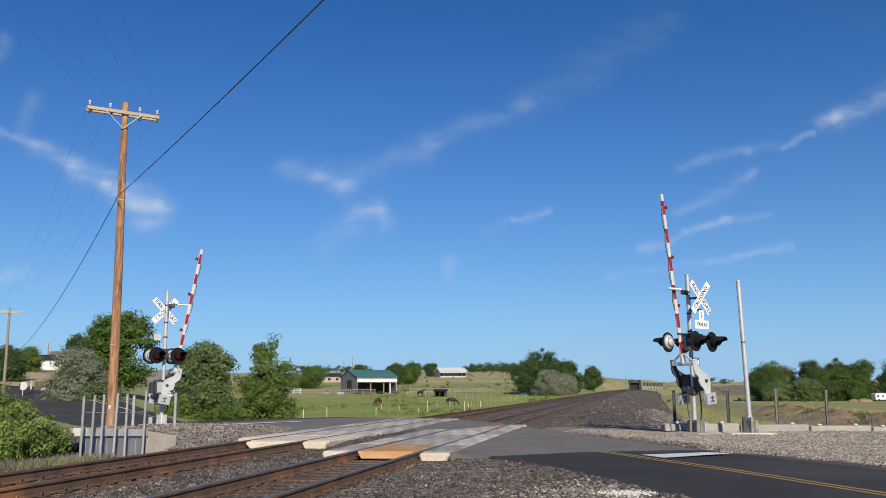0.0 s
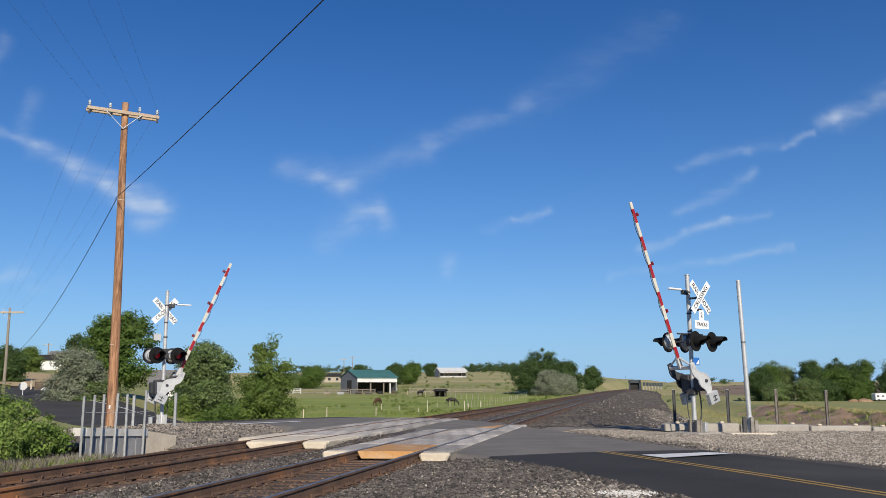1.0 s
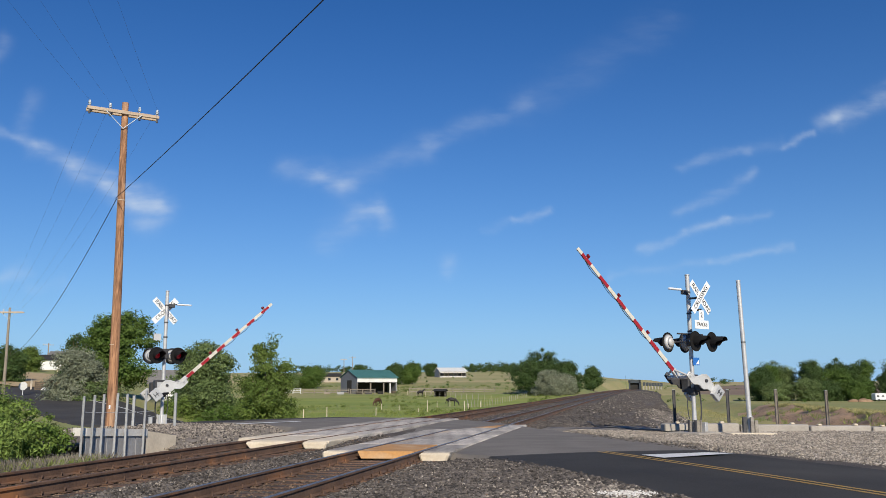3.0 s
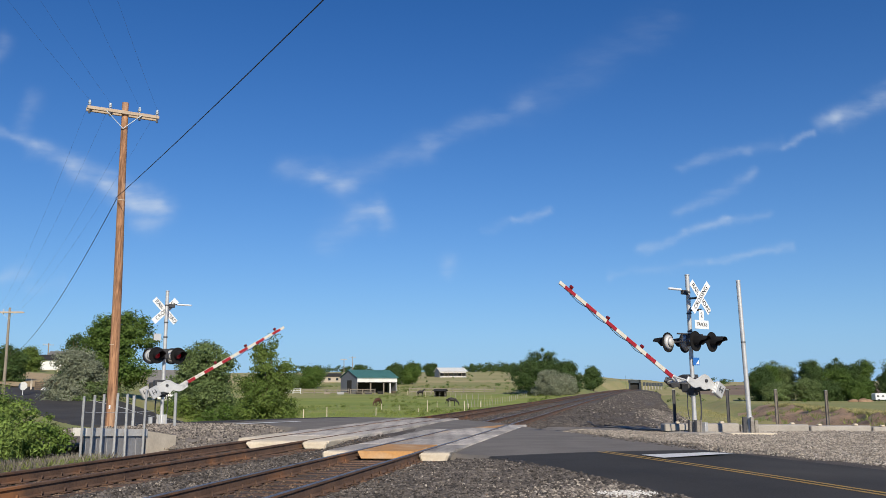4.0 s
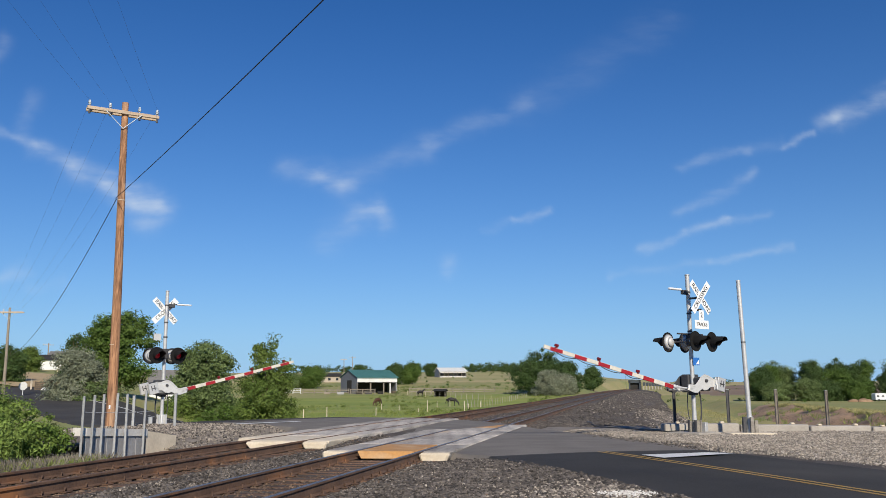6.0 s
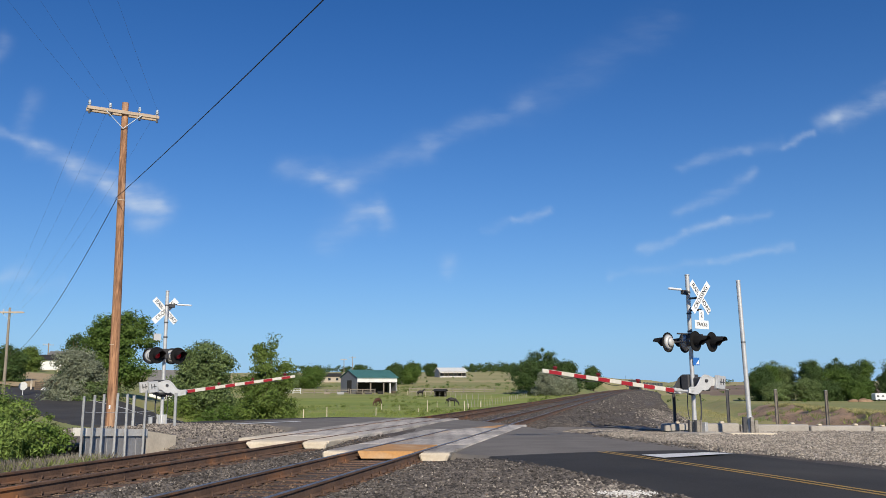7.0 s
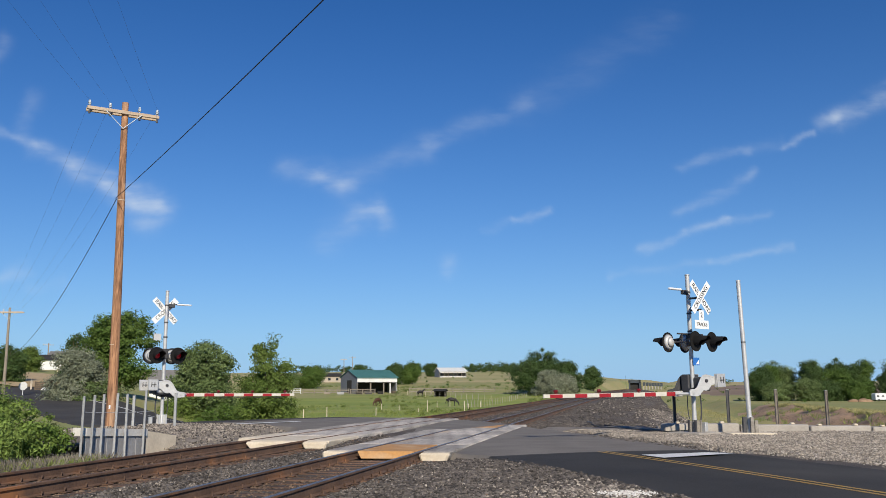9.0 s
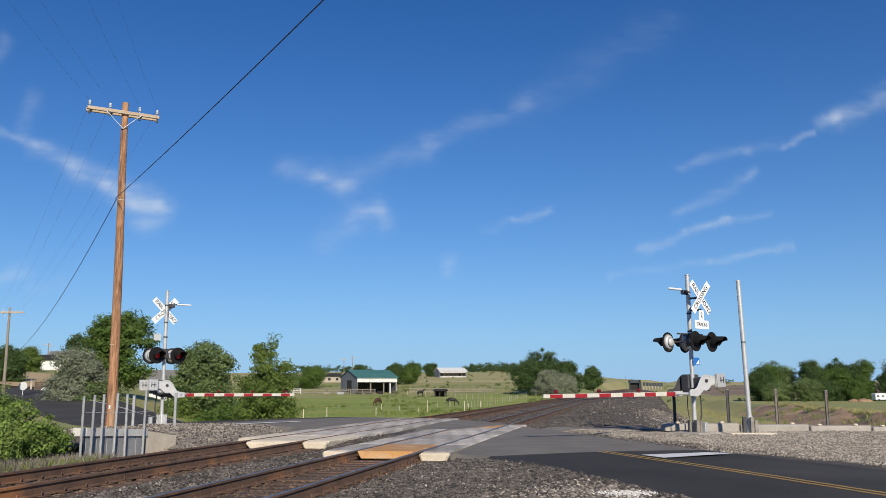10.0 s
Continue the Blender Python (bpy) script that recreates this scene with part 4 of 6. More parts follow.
def blade(t, x, y, z, tilt, word, flip, name="crossbuck_blade", w=1.22, h=0.23, size=0.20, shift=0.0):
    """A sign board in the local xz plane at depth y, with its word on the side that flip names."""
    bm = bmesh.new()
    box(bm, -w / 2, w / 2, -0.004, 0.004, -h / 2, h / 2, 0.002)
    m = pose(x, y, z) @ pose(0, 0, 0, 0, tilt, 0)
    b = part(name, bm, M["signw"], t, "white sign board with black letters", m)
    for i, wd in enumerate(word):
        me = text_mesh(wd[0], size, 0.002)
        me.materials.clear()
        me.materials.append(M["signk"])
        o = new("lettering", me)
        o.parent = b
        o.matrix_local = pose(wd[1], -0.008 if flip < 0 else 0.008, 0, 90, 0, 0 if flip < 0 else 180) @ Matrix.Diagonal((wd[2], 1, 1, 1))
    return b


def gate_arm(t, length, first, period, red, drop, near, at):
    """Boom with its brackets and counterweights; turns about its own shaft, below which the boom hangs by drop."""
    z = -drop
    bm = bmesh.new()
    for v in box(bm, 0.56, length, -0.022, 0.022, -0.065, 0.065, 0.006):
        k = (v.co.x - 0.56) / (length - 0.56)
        v.co.z = v.co.z * (1.0 - 0.22 * k) + z
    boom = part("gate_arm", bm, M["boomw"], t, "red and white striped gate arm", at)
    u = first
    while u + red < length:
        bm = bmesh.new()
        k = (u - 0.56) / (length - 0.56)
        hh = 0.064 * (1 - 0.22 * k)
        box(bm, u, u + red, -0.0245, 0.0245, z - hh, z + hh - 0.008)
        part("red_stripe", bm, M["boomr"], boom, "red reflective stripe")
        u += period
    for u in (length - 0.42, length * 0.66, length * 0.40):
        bm = bmesh.new()
        tube(bm, (u, 0, z + 0.05), (u, 0, z + 0.10), 0.014, seg=8)
        box(bm, u - 0.05, u + 0.05, -0.03, 0.03, z + 0.055, z + 0.075, 0.004)
        tube(bm, (u - 0.045, 0, z + 0.128), (u + 0.045, 0, z + 0.128), 0.044, 0.040, 12)
        bmesh.ops.create_uvsphere(bm, u_segments=14, v_segments=8, radius=0.040, matrix=Matrix.Translation((u + 0.04, 0, z + 0.128)) @ Matrix.Diagonal((0.6, 1, 1, 1)))
        part("arm_lamp", bm, M["redlamp"], boom, "small red gate arm lamp")
    for a, b in ((length - 0.45, length - 1.15), (length - 1.2, length - 2.0), (length * 0.64, length * 0.50), (length * 0.48, length * 0.38)):
        bm = bmesh.new()
        prev = None
        for i in range(9):
            f = i / 8
            p = Vector((a + (b - a) * f, 0.0, z - 0.062 - 0.05 * math.sin(math.pi * f)))
            if prev is not None:
                tube(bm, prev, p, 0.010, seg=6)
            prev = p
        part("arm_cable", bm, M["cable"], boom, "black lamp cable slung under the arm")
    # S-shaped castings on both sides of the mast, tied together at the boom's root
    outline = [(-0.36, 0.10), (-0.22, 0.13), (-0.05, 0.16), (0.08, 0.15), (0.19, 0.06), (0.28, -0.09), (0.36, -0.21), (0.46, -0.26), (0.66, -0.28),
               (0.66, -0.43), (0.42, -0.45), (0.29, -0.42), (0.20, -0.34), (0.12, -0.27), (0.02, -0.29), (-0.10, -0.25), (-0.22, -0.13), (-0.36, -0.10)]
    for sy in (-0.44, 0.44):
        # Far casting takes the dark iron colour to stand for its shade.
        shade = M["alum"] if sy * near > 0 else M["darkbox"]
        bm = bmesh.new()
        prism(bm, outline, sy - 0.02, sy + 0.02)
        br = part("arm_bracket", bm, shade, boom, "cast counterweight arm")
        bm = bmesh.new()
        for a, b in zip(outline[:9], outline[1:10]):
            tube(bm, (a[0], sy, a[1]), (b[0], sy, b[1]), 0.032, seg=6)
        part("bracket_rim", bm, shade, br)
        bm = bmesh.new()
        tube(bm, (0, sy - 0.06, 0), (0, sy + 0.06, 0), 0.05, seg=14)
        part("shaft_hub", bm, M["darkbox"], br, "dark shaft hub")
    bm = bmesh.new()
    box(bm, 0.50, 0.60, -0.46, 0.46, z - 0.05, z + 0.05, 0.012)
    box(bm, 0.54, 0.86, -0.05, 0.05, z - 0.08, z + 0.08, 0.012)
    for sy in (-0.44, 0.44):
        tube(bm, (0.60, sy, z), (0.86, 0.06 if sy > 0 else -0.06, z), 0.03, seg=8)
    part("arm_clamp", bm, M["alum"], boom, "aluminium gate arm clamp")
    for sy in (-0.52, 0.52):
        bm = bmesh.new()
        for k in range(3):
            box(bm, -0.70, -0.36, sy - 0.075 + 0.05 * k, sy - 0.03 + 0.05 * k, -0.19, 0.21, 0.012)
        w = part("counterweight", bm, M["galv"], boom, "grey counterweight plates")
        for xx in (-0.60, -0.49):
            bm = bmesh.new()
            box(bm, xx - 0.013, xx + 0.013, sy - 0.083, sy + 0.083, -0.06, 0.12, 0.004)
            part("weight_slot", bm, M["darkbox"], w)
        bm = bmesh.new()
        tube(bm, (-0.62, sy - 0.09, 0.02), (-0.44, sy - 0.09, 0.02), 0.012, seg=6)
        tube(bm, (-0.62, sy + 0.09, 0.02), (-0.44, sy + 0.09, 0.02), 0.012, seg=6)
        part("weight_bolt", bm, M["darkbox"], w)
    return boom


def signal(m, label, height, arm, front_y, sign_y, text_side, shaft):
    t = thing("crossing_signal", m, label, "crossing signal", "crossing signals")
    bm = bmesh.new()
    tube(bm, (0, 0, 0.30), (0, 0, height), 0.065, seg=18)
    tube(bm, (0, 0, height), (0, 0, height + 0.03), 0.075, seg=18)
    mast = part("mast", bm, M["galv"], t, "galvanised steel mast", smooth=False)
    for z in (height - 0.55, height - 1.2, height - 1.75):
        bm = bmesh.new()
        tube(bm, (0, 0, z), (0, 0, z + 0.05), 0.078, seg=18)
        part("clamp_band", bm, M["darkbox"], mast)
    bm = bmesh.new()
    box(bm, -0.20, 0.20, -0.20, 0.20, 0.0, 0.04, 0.008)
    tube(bm, (0, 0, 0.04), (0, 0, 0.42), 0.10, 0.075, 18)
    for a in range(4):
        box(bm, 0.06, 0.19, -0.012, 0.012, 0.03, 0.40, 0.003, pose(0, 0, 0, 0, 0, 45 + 90 * a))
    pale = text_side < 0
    base = part("mast_base", bm, M["galv" if pale else "weathered"], t, "cast mast base")
    for sx in (-1, 1):
        for sy in (-1, 1):
            bm = bmesh.new()
            box(bm, sx * 0.12 - 0.03, sx * 0.12 + 0.03, sy * 0.12 - 0.03, sy * 0.12 + 0.03, 0.0, 0.42, 0.006)
            part("base_shroud", bm, M["galv"] if pale else M["weathered"] if sx < 0 else M["darkbox"], base, "weathered base shroud")
    bm = bmesh.new()
    box(bm, -0.55, 0.55, -0.55, 0.55, -0.30, 0.07, 0.02)
    part("footing", bm, M["block"], t, "concrete footing slab")
    bm = bmesh.new()
    box(bm, -0.46, -0.33, 0.0, 0.14, 0.0, 0.34, 0.015)
    part("junction_box", bm, M["galv"], t, "small grey cable box")
    # crossbuck
    sz = height - 0.72
    sxo = 0.02 if text_side > 0 else 0.0
    blade(t, sxo, sign_y, sz, -47 if text_side > 0 else 45, [("RAIL", -0.33, 1.0), ("ROAD", 0.33, 1.0)] if text_side < 0 else [("RAIL", 0.33, 1.0), ("ROAD", -0.33, 1.0)], text_side)
    blade(t, sxo, sign_y + 0.012 * text_side, sz, 47 if text_side > 0 else -45, [("CROSSING", 0, 0.98)], text_side)
    bm = bmesh.new()
    box(bm, -0.02, 0.02, min(0, sign_y), max(0, sign_y), sz - 0.03, sz + 0.03, 0.004)
    box(bm, -0.02, 0.02, min(0, sign_y), max(0, sign_y), sz - 0.40, sz - 0.34, 0.004)
    part("sign_bracket", bm, M["darkbox"], t)
    if text_side > 0:
        blade(t, sxo, sign_y, sz - 0.54, 0, [("2", 0, 1.0)], text_side, "track_count_sign", 0.24, 0.30, 0.22)
        blade(t, sxo, sign_y, sz - 0.825, 0, [("TRACKS", 0, 0.86)], text_side, "track_count_sign", 0.66, 0.26, 0.16)
        bm = bmesh.new()
        box(bm, -0.24, 0.06, 0.10, 0.108, height - 2.75, height - 2.52, 0.002)
        b = part("notice_plate", bm, M["blue"], t, "small blue notice plate")
        bm = bmesh.new()
        prism(bm, [(-0.06, height - 2.72), (-0.21, height - 2.72), (-0.21, height - 2.58)], 0.109, 0.112)
        part("notice_mark", bm, M["signw"], b)
    else:
        bm = bmesh.new()
        box(bm, -0.42, -0.14, 0.05, 0.07, height - 1.85, height - 1.60, 0.005)
        part("notice_plate", bm, M["alum"], t, "pale square plate")
    # floodlight on a thin arm
    bm = bmesh.new()
    tube(bm, (0, 0, height - 0.52), (0.62, 0.05, height - 0.44), 0.022, seg=8)
    box(bm, 0.0, 0.30, -0.05, 0.05, height - 0.60, height - 0.47, 0.01)
    fl = part("lamp_arm", bm, M["darkbox"], t, "lamp arm")
    bm = bmesh.new()
    box(bm, 0.40, 0.98, 0.0, 0.10, height - 0.50, height - 0.44, 0.02)
    part("lamp_head", bm, M["signw"], fl, "white lamp head")
    # flashers on their crossarm
    hz = height - 2.05 if text_side > 0 else height - 2.42
    bm = bmesh.new()
    tube(bm, (-0.62, 0, hz + 0.24), (0.62, 0, hz + 0.24), 0.024, seg=10)
    box(bm, -0.10, 0.10, -0.10, 0.10, hz - 0.12, hz + 0.26, 0.02)
    for sx in (-0.40, 0.40):
        tube(bm, (sx, -0.28, hz), (sx, 0.28, hz), 0.03, seg=8)
        tube(bm, (sx, 0, hz), (sx, 0, hz + 0.24), 0.02, seg=8)
    part("light_crossarm", bm, M["darkbox"], t, "crossarm carrying the flashers")
    for k, sx in enumerate((-0.40, 0.40)):
        head(t, sx - (0.09 if text_side > 0 else 0.0), front_y, hz, 5 if text_side > 0 else -12, M["deadlens"])
        head(t, sx + (0.14 if text_side > 0 else 0.0), -front_y, hz, 185, M["deadlens"] if text_side > 0 else M["lit"])
    # gate mechanism: iron case on the mast, the arm's shaft through it
    x, z, turn = shaft
    bm = bmesh.new()
    box(bm, -0.42, 0.10, -0.36, -0.07, z - 0.34, z + 0.20, 0.03)
    box(bm, -0.42, 0.06, 0.07, 0.34, z - 0.30, z + 0.12, 0.03)
    box(bm, -0.10, 0.10, -0.12, 0.12, z - 0.42, z - 0.20, 0.02)
    mech = part("gate_mechanism", bm, M["darkbox"], t, "dark iron gate motor case")
    bm = bmesh.new()
    tube(bm, (x, -0.42, z), (x, 0.42, z), 0.035, seg=12)
    box(bm, -0.36, 0.04, -0.375, -0.362, z - 0.26, z + 0.12, 0.004)
    part("motor_cover", bm, M["galv"], mech, "grey cover and shaft")
    for n, (cx, cy) in enumerate(((-0.16, 0.10), (0.13, -0.09))):
        bm = bmesh.new()
        prev = None
        for i in range(12):
            f = i / 11
            p = Vector((cx * (1 + 0.4 * math.sin(math.pi * f)), cy, z - 0.3 - f * (0.92 - 0.1 * n)))
            if prev is not None:
                tube(bm, prev, p, 0.022 - 0.006 * n, seg=7)
            prev = p
        part("conduit", bm, M["darkbox"], t, "flexible cable conduit")
    c, sn = math.cos(radians(turn)), math.sin(radians(turn))
    boom = gate_arm(t, *arm, text_side, pose(x * c, x * sn, z, 0, 0, turn))
    return t, boom


EAST_SHAFT, WEST_SHAFT = (-0.074, 1.578, -5.85), (-0.005, 1.481, -2.74)
east_signal, east_arm = signal(Matrix.Translation((7.54, 26.0, -0.02)) @ pose(0, 0, 0, 0, 0, math.degrees(math.atan2(-0.6, -0.8))),
                               "railroad crossing signal with crossbuck, flashers and gate arm", 4.80, (5.764, 0.78, 0.868, 0.430, 0.373), 0.42, 0.46, 1, EAST_SHAFT)
west_signal, west_arm = signal(Matrix.Translation((-10.46, 32.0, 0.07)) @ pose(0, 0, 0, 0, 0, math.degrees(math.atan2(0.63, 0.7766))),
                               "railroad crossing signal seen from behind with dim red flashers", 5.00, (5.395, 0.80, 0.799, 0.394, 0.342), 0.30, 0.16, -1, WEST_SHAFT)

# ---- bare steel mast beside the signal ----
def bare_mast():
    t = thing("steel_mast", pose(9.0, 25.5, -0.02), "bare galvanised steel mast on a concrete footing", "mast")
    bm = bmesh.new()
    tube(bm, (0.02, 0, 0.30), (-0.07, 0, 4.55), 0.068, 0.062, 18)
    tube(bm, (-0.07, 0, 4.55), (-0.07, 0, 4.58), 0.07, seg=18)
    part("mast", bm, M["galv"], t, smooth=False)
    bm = bmesh.new()
    tube(bm, (-0.028, 0, 2.70), (-0.028, 0, 2.73), 0.072, seg=18)
    part("joint_band", bm, M["darkbox"], t)
    bm = bmesh.new()
    tube(bm, (0, 0, 0.0), (0.02, 0, 0.55), 0.10, 0.08, 18)
    box(bm, -0.2, 0.2, -0.2, 0.2, 0, 0.04, 0.006)
    part("mast_base", bm, M["galv"], t)
    for sx, mt in ((-0.16, "darkbox"), (0.02, "weathered"), (0.18, "weathered")):
        bm = bmesh.new()
        box(bm, sx - 0.05, sx + 0.05, -0.22 if sx == 0.02 else -0.1, -0.12 if sx == 0.02 else 0.02, 0.0, 0.52 if sx != 0.18 else 0.42, 0.008)
        part("base_shroud", bm, M[mt], t)
    bm = bmesh.new()
    box(bm, -0.72, 0.62, -0.50, 0.45, -0.30, 0.07, 0.02)
    part("footing", bm, M["cream"], t, "pale concrete footing slab")


bare_mast()

# ---- concrete blocks and steel posts along the gravel ----
def barrier_block(x, y, w, rz, mt, z=-0.32, h=0.52):
    t = thing("barrier_block", pose(x, y, z, 0, 0, rz), "long low precast concrete block on gravel", "concrete block", "concrete blocks")
    bm = bmesh.new()
    box(bm, -w / 2, w / 2, -0.25, 0.25, 0, h, 0.035)
    for v in bm.verts:
        v.co += Vector((0.012 * rnd_noise(v.co.x * 3 + x, v.co.z * 4, 1), 0.012 * rnd_noise(v.co.x * 4, v.co.z * 3 + x, 1), 0.015 * rnd_noise(v.co.x * 2 + x, v.co.y * 3, 1)))
    part("block", bm, M[mt], t)
    for sx in (-0.3, 0.3):
        bm = bmesh.new()
        box(bm, sx * w - 0.07, sx * w + 0.07, -0.08, 0.08, h - 0.01, h + 0.06, 0.03)
        part("lifting_lug", bm, M["cream"], t)


for x0, x1, mt in ((6.9, 9.25, "block"), (9.3, 11.45, "block"), (11.5, 13.42, "block"), (13.47, 15.6, "block"), (15.65, 17.9, "block"), (17.95, 20.2, "block")):
    xm = (x0 + x1) / 2
    barrier_block(xm, 27.35 + 0.02 * (xm - 9), x1 - x0, 1.0, mt, -0.27 - 0.022 * (xm - 8))


def steel_post(x, y, z, h, mt, label, group, lean=0.0, flange=0.05):
    t = thing("steel_post", pose(x, y, z, 0, lean, random.uniform(-8, 8)), label, "post", group)
    bm = bmesh.new()
    prism(bm, [(-flange, -0.4), (flange, -0.4), (flange, h), (-flange, h)], -0.008, 0.008)
    for sx in (-1, 1):
        prism(bm, [(sx * flange - 0.006, -0.4), (sx * flange + 0.006, -0.4), (sx * flange + 0.006, h), (sx * flange - 0.006, h)], -flange, flange)
    part("post", bm, M[mt], t)
    bm = bmesh.new()
    box(bm, -flange * 1.1, flange * 1.1, -flange * 1.1, flange * 1.1, h, h + 0.012, 0.003)
    part("cap", bm, M["galv"], t)


for x, zt, mt in ((7.47, 1.35, "darkbox"), (9.21, 1.34, "darkbox"), (10.78, 1.33, "postrust"), (12.41, 1.29, "postrust")):
    steel_post(x, 27.95, -0.35, zt + 0.30, mt, "slim weathered steel post behind concrete blocks", "posts behind the blocks", 0, 0.038)

# ---- retaining wall with guard posts on the far side of the tracks ----
def headwall():
    t = thing("retaining_wall", RAILWAY @ pose(-12.5, 0, 0), "low retaining wall of grey steel lagging with concrete cap", "retaining wall")
    s = 18.2
    i = 0
    while s < 20.75:
        bm = bmesh.new()
        e = s + 0.425
        box(bm, -0.05 - 0.03 * (i % 2), 0.02, s, e - 0.012, -0.5, 0.40 - 0.045 * (s - 18.2), 0.01)
        part("lagging_sheet", bm, M["sheet"], t)
        s, i = e, i + 1
    bm = bmesh.new()
    prism(bm, [(18.15, 0.30), (20.8, 0.17), (20.8, 0.34), (18.15, 0.49)], -0.30, 0.06, Matrix(((0, 1, 0, 0), (1, 0, 0, 0), (0, 0, 1, 0), (0, 0, 0, 1))))
    part("concrete_cap", bm, M["chalk"], t, "pale rough concrete cap")
    bm = bmesh.new()
    prism(bm, [(20.8, -0.5), (22.35, -0.3), (22.35, 0.10), (20.8, 0.30)], -0.5, 0.02, Matrix(((0, 1, 0, 0), (1, 0, 0, 0), (0, 0, 1, 0), (0, 0, 0, 1))))
    part("wing_wall", bm, M["cream"], t, "pale concrete wing wall")
    bm = bmesh.new()
    prism(bm, [(19.5, 0.22), (20.9, 0.16), (20.9, 0.33), (19.5, 0.40)], -1.3, -0.31, Matrix(((0, 1, 0, 0), (1, 0, 0, 0), (0, 0, 1, 0), (0, 0, 0, 1))))
    part("concrete_kerb", bm, M["block"], t, "concrete slab behind the wall")


headwall()
for s, top, lean in ((17.85, 1.21, 0.5), (18.235, 1.24, 1.2), (18.62, 1.26, 0.8), (19.17, 1.28, 1.3), (19.64, 1.26, 0.2), (20.47, 1.35, 0.9)):
    x, y = rail_world(-12.36, s)
    steel_post(x, y, -0.15, top + 0.15, "dullgalv", "galvanised steel guard post before a retaining wall", "guard posts", lean, 0.019)
for x, y, zt in ((-10.79, 30.0, 1.20), (-9.34, 30.0, 1.27)):
    steel_post(x, y, 0.0, zt, "dullgalv", "galvanised steel post in gravel", "guard posts", 0, 0.036)

# ---- utility poles and wires ----
def utility_pole(x, y, z, h, r, arm_len, arm_turn, label, lean=(0, 0), insul=4, wood="pole"):
    t = thing("utility_pole", pose(x, y, z), label, "utility pole", "utility poles")
    top = Vector((lean[0], lean[1], h))
    bm = bmesh.new()
    prev = None
    k = 14
    rings = []
    for i in range(k + 1):
        f = i / k
        c = top * f + Vector((0.02 * math.sin(5 * f), 0, 0))
        rr = r * (1 - 0.38 * f)
        rings.append([bm.verts.new(c + Vector((rr * math.cos(a), rr * math.sin(a), 0)) * (1 + 0.05 * rnd_noise(i * 1.7, j, 1.0))) for j, a in enumerate([2 * math.pi * j / 16 for j in range(16)])])
    for a, b in zip(rings, rings[1:]):
        for j in range(16):
            bm.faces.new((a[j], a[(j + 1) % 16], b[(j + 1) % 16], b[j]))
    bm.faces.new(rings[-1])
    part("pole", bm, M[wood], t, "weathered round timber pole", smooth=True)
    if h > 10:
        for f in (0.255, 0.69):
            bm = bmesh.new()
            tube(bm, top * f, top * (f + 0.003), r * (1.02 - 0.38 * f), seg=18)
            part("pole_band", bm, M["arm"], t, "pale metal band")
        bm = bmesh.new()
        box(bm, -0.03, 0.03, -r - 0.012, -r + 0.02, 0.85, 0.97, 0.003)
        part("pole_tag", bm, M["signw"], t, "small white tag")
    cross = Matrix.Translation(top * (1 - 0.42 / h) + Vector((0, -0.16, 0))) @ pose(0, 0, 0, 0, 0, arm_turn)
    bm = bmesh.new()
    box(bm, -arm_len / 2, arm_len / 2, -0.05, 0.05, -0.06, 0.06, 0.008)
    arm1 = part("crossarm", bm, M["arm"], t, "pale timber crossarm", cross)
    bm = bmesh.new()
    box(bm, -arm_len / 2, arm_len / 2, 0.24, 0.34, -0.06, 0.06, 0.008)
    part("crossarm", bm, M["arm"], t, "pale timber crossarm", cross)
    for sx in (-1, 1):
        bm = bmesh.new()
        tube(bm, (sx * 0.62, -0.06, -0.03), (0.0, -0.02, -0.62), 0.016, seg=6)
        part("brace", bm, M["glass"], t, "flat metal brace", cross)
    spots = [(-0.47, 0), (-0.19, 0), (0.22, 0), (0.47, 0)][:insul]
    for sx, _ in spots:
        bm = bmesh.new()
        for z0, ra in ((0.06, 0.015), (0.12, 0.055), (0.17, 0.06), (0.22, 0.05)):
            tube(bm, (sx * arm_len, 0.0, z0), (sx * arm_len, 0.0, z0 + 0.06), ra, ra * 0.7, 10)
        part("insulator", bm, M["glass"], arm1, "pale pin insulator", smooth=True)
        bm = bmesh.new()
        tube(bm, (sx * arm_len, -0.02, -0.22), (sx * arm_len, -0.02, -0.06), 0.045, 0.02, 8)
        part("hanger", bm, M["darkbox"], arm1)
    return t, cross


near_pole, near_cross = utility_pole(-11.56, 30.0, -0.1, 11.95, 0.18, 2.5, 30, "tall weathered timber utility pole with crossarms", (-0.12, 0.0))
utility_pole(-38.46, 75.0, 0.6, 8.15, 0.15, 2.4, 3, "distant timber utility pole with a crossarm", (0.05, 0), 2, "wood")
utility_pole(-95.0, 205.0, 5.0, 8.0, 0.2, 2.4, 20, "far timber utility pole beside houses", (0, 0), 2, "wood")
utility_pole(-42.0, 395.0, 8.0, 9.0, 0.22, 3.0, 10, "far timber utility pole on the hill", (0, 0), 2, "wood")
utility_pole(-46.0, 395.0, 8.0, 8.0, 0.22, 3.0, 10, "far timber utility pole on the hill", (0, 0), 2, "wood")


def wire(a, b, sag, r, material, label, k=40):
    a, b = Vector(a), Vector(b)
    pts = [a.lerp(b, i / k) - Vector((0, 0, 4 * sag * (i / k) * (1 - i / k))) for i in range(k + 1)]
    return tagged(path_tube("overhead_wire", pts, r, material), label, "wire")


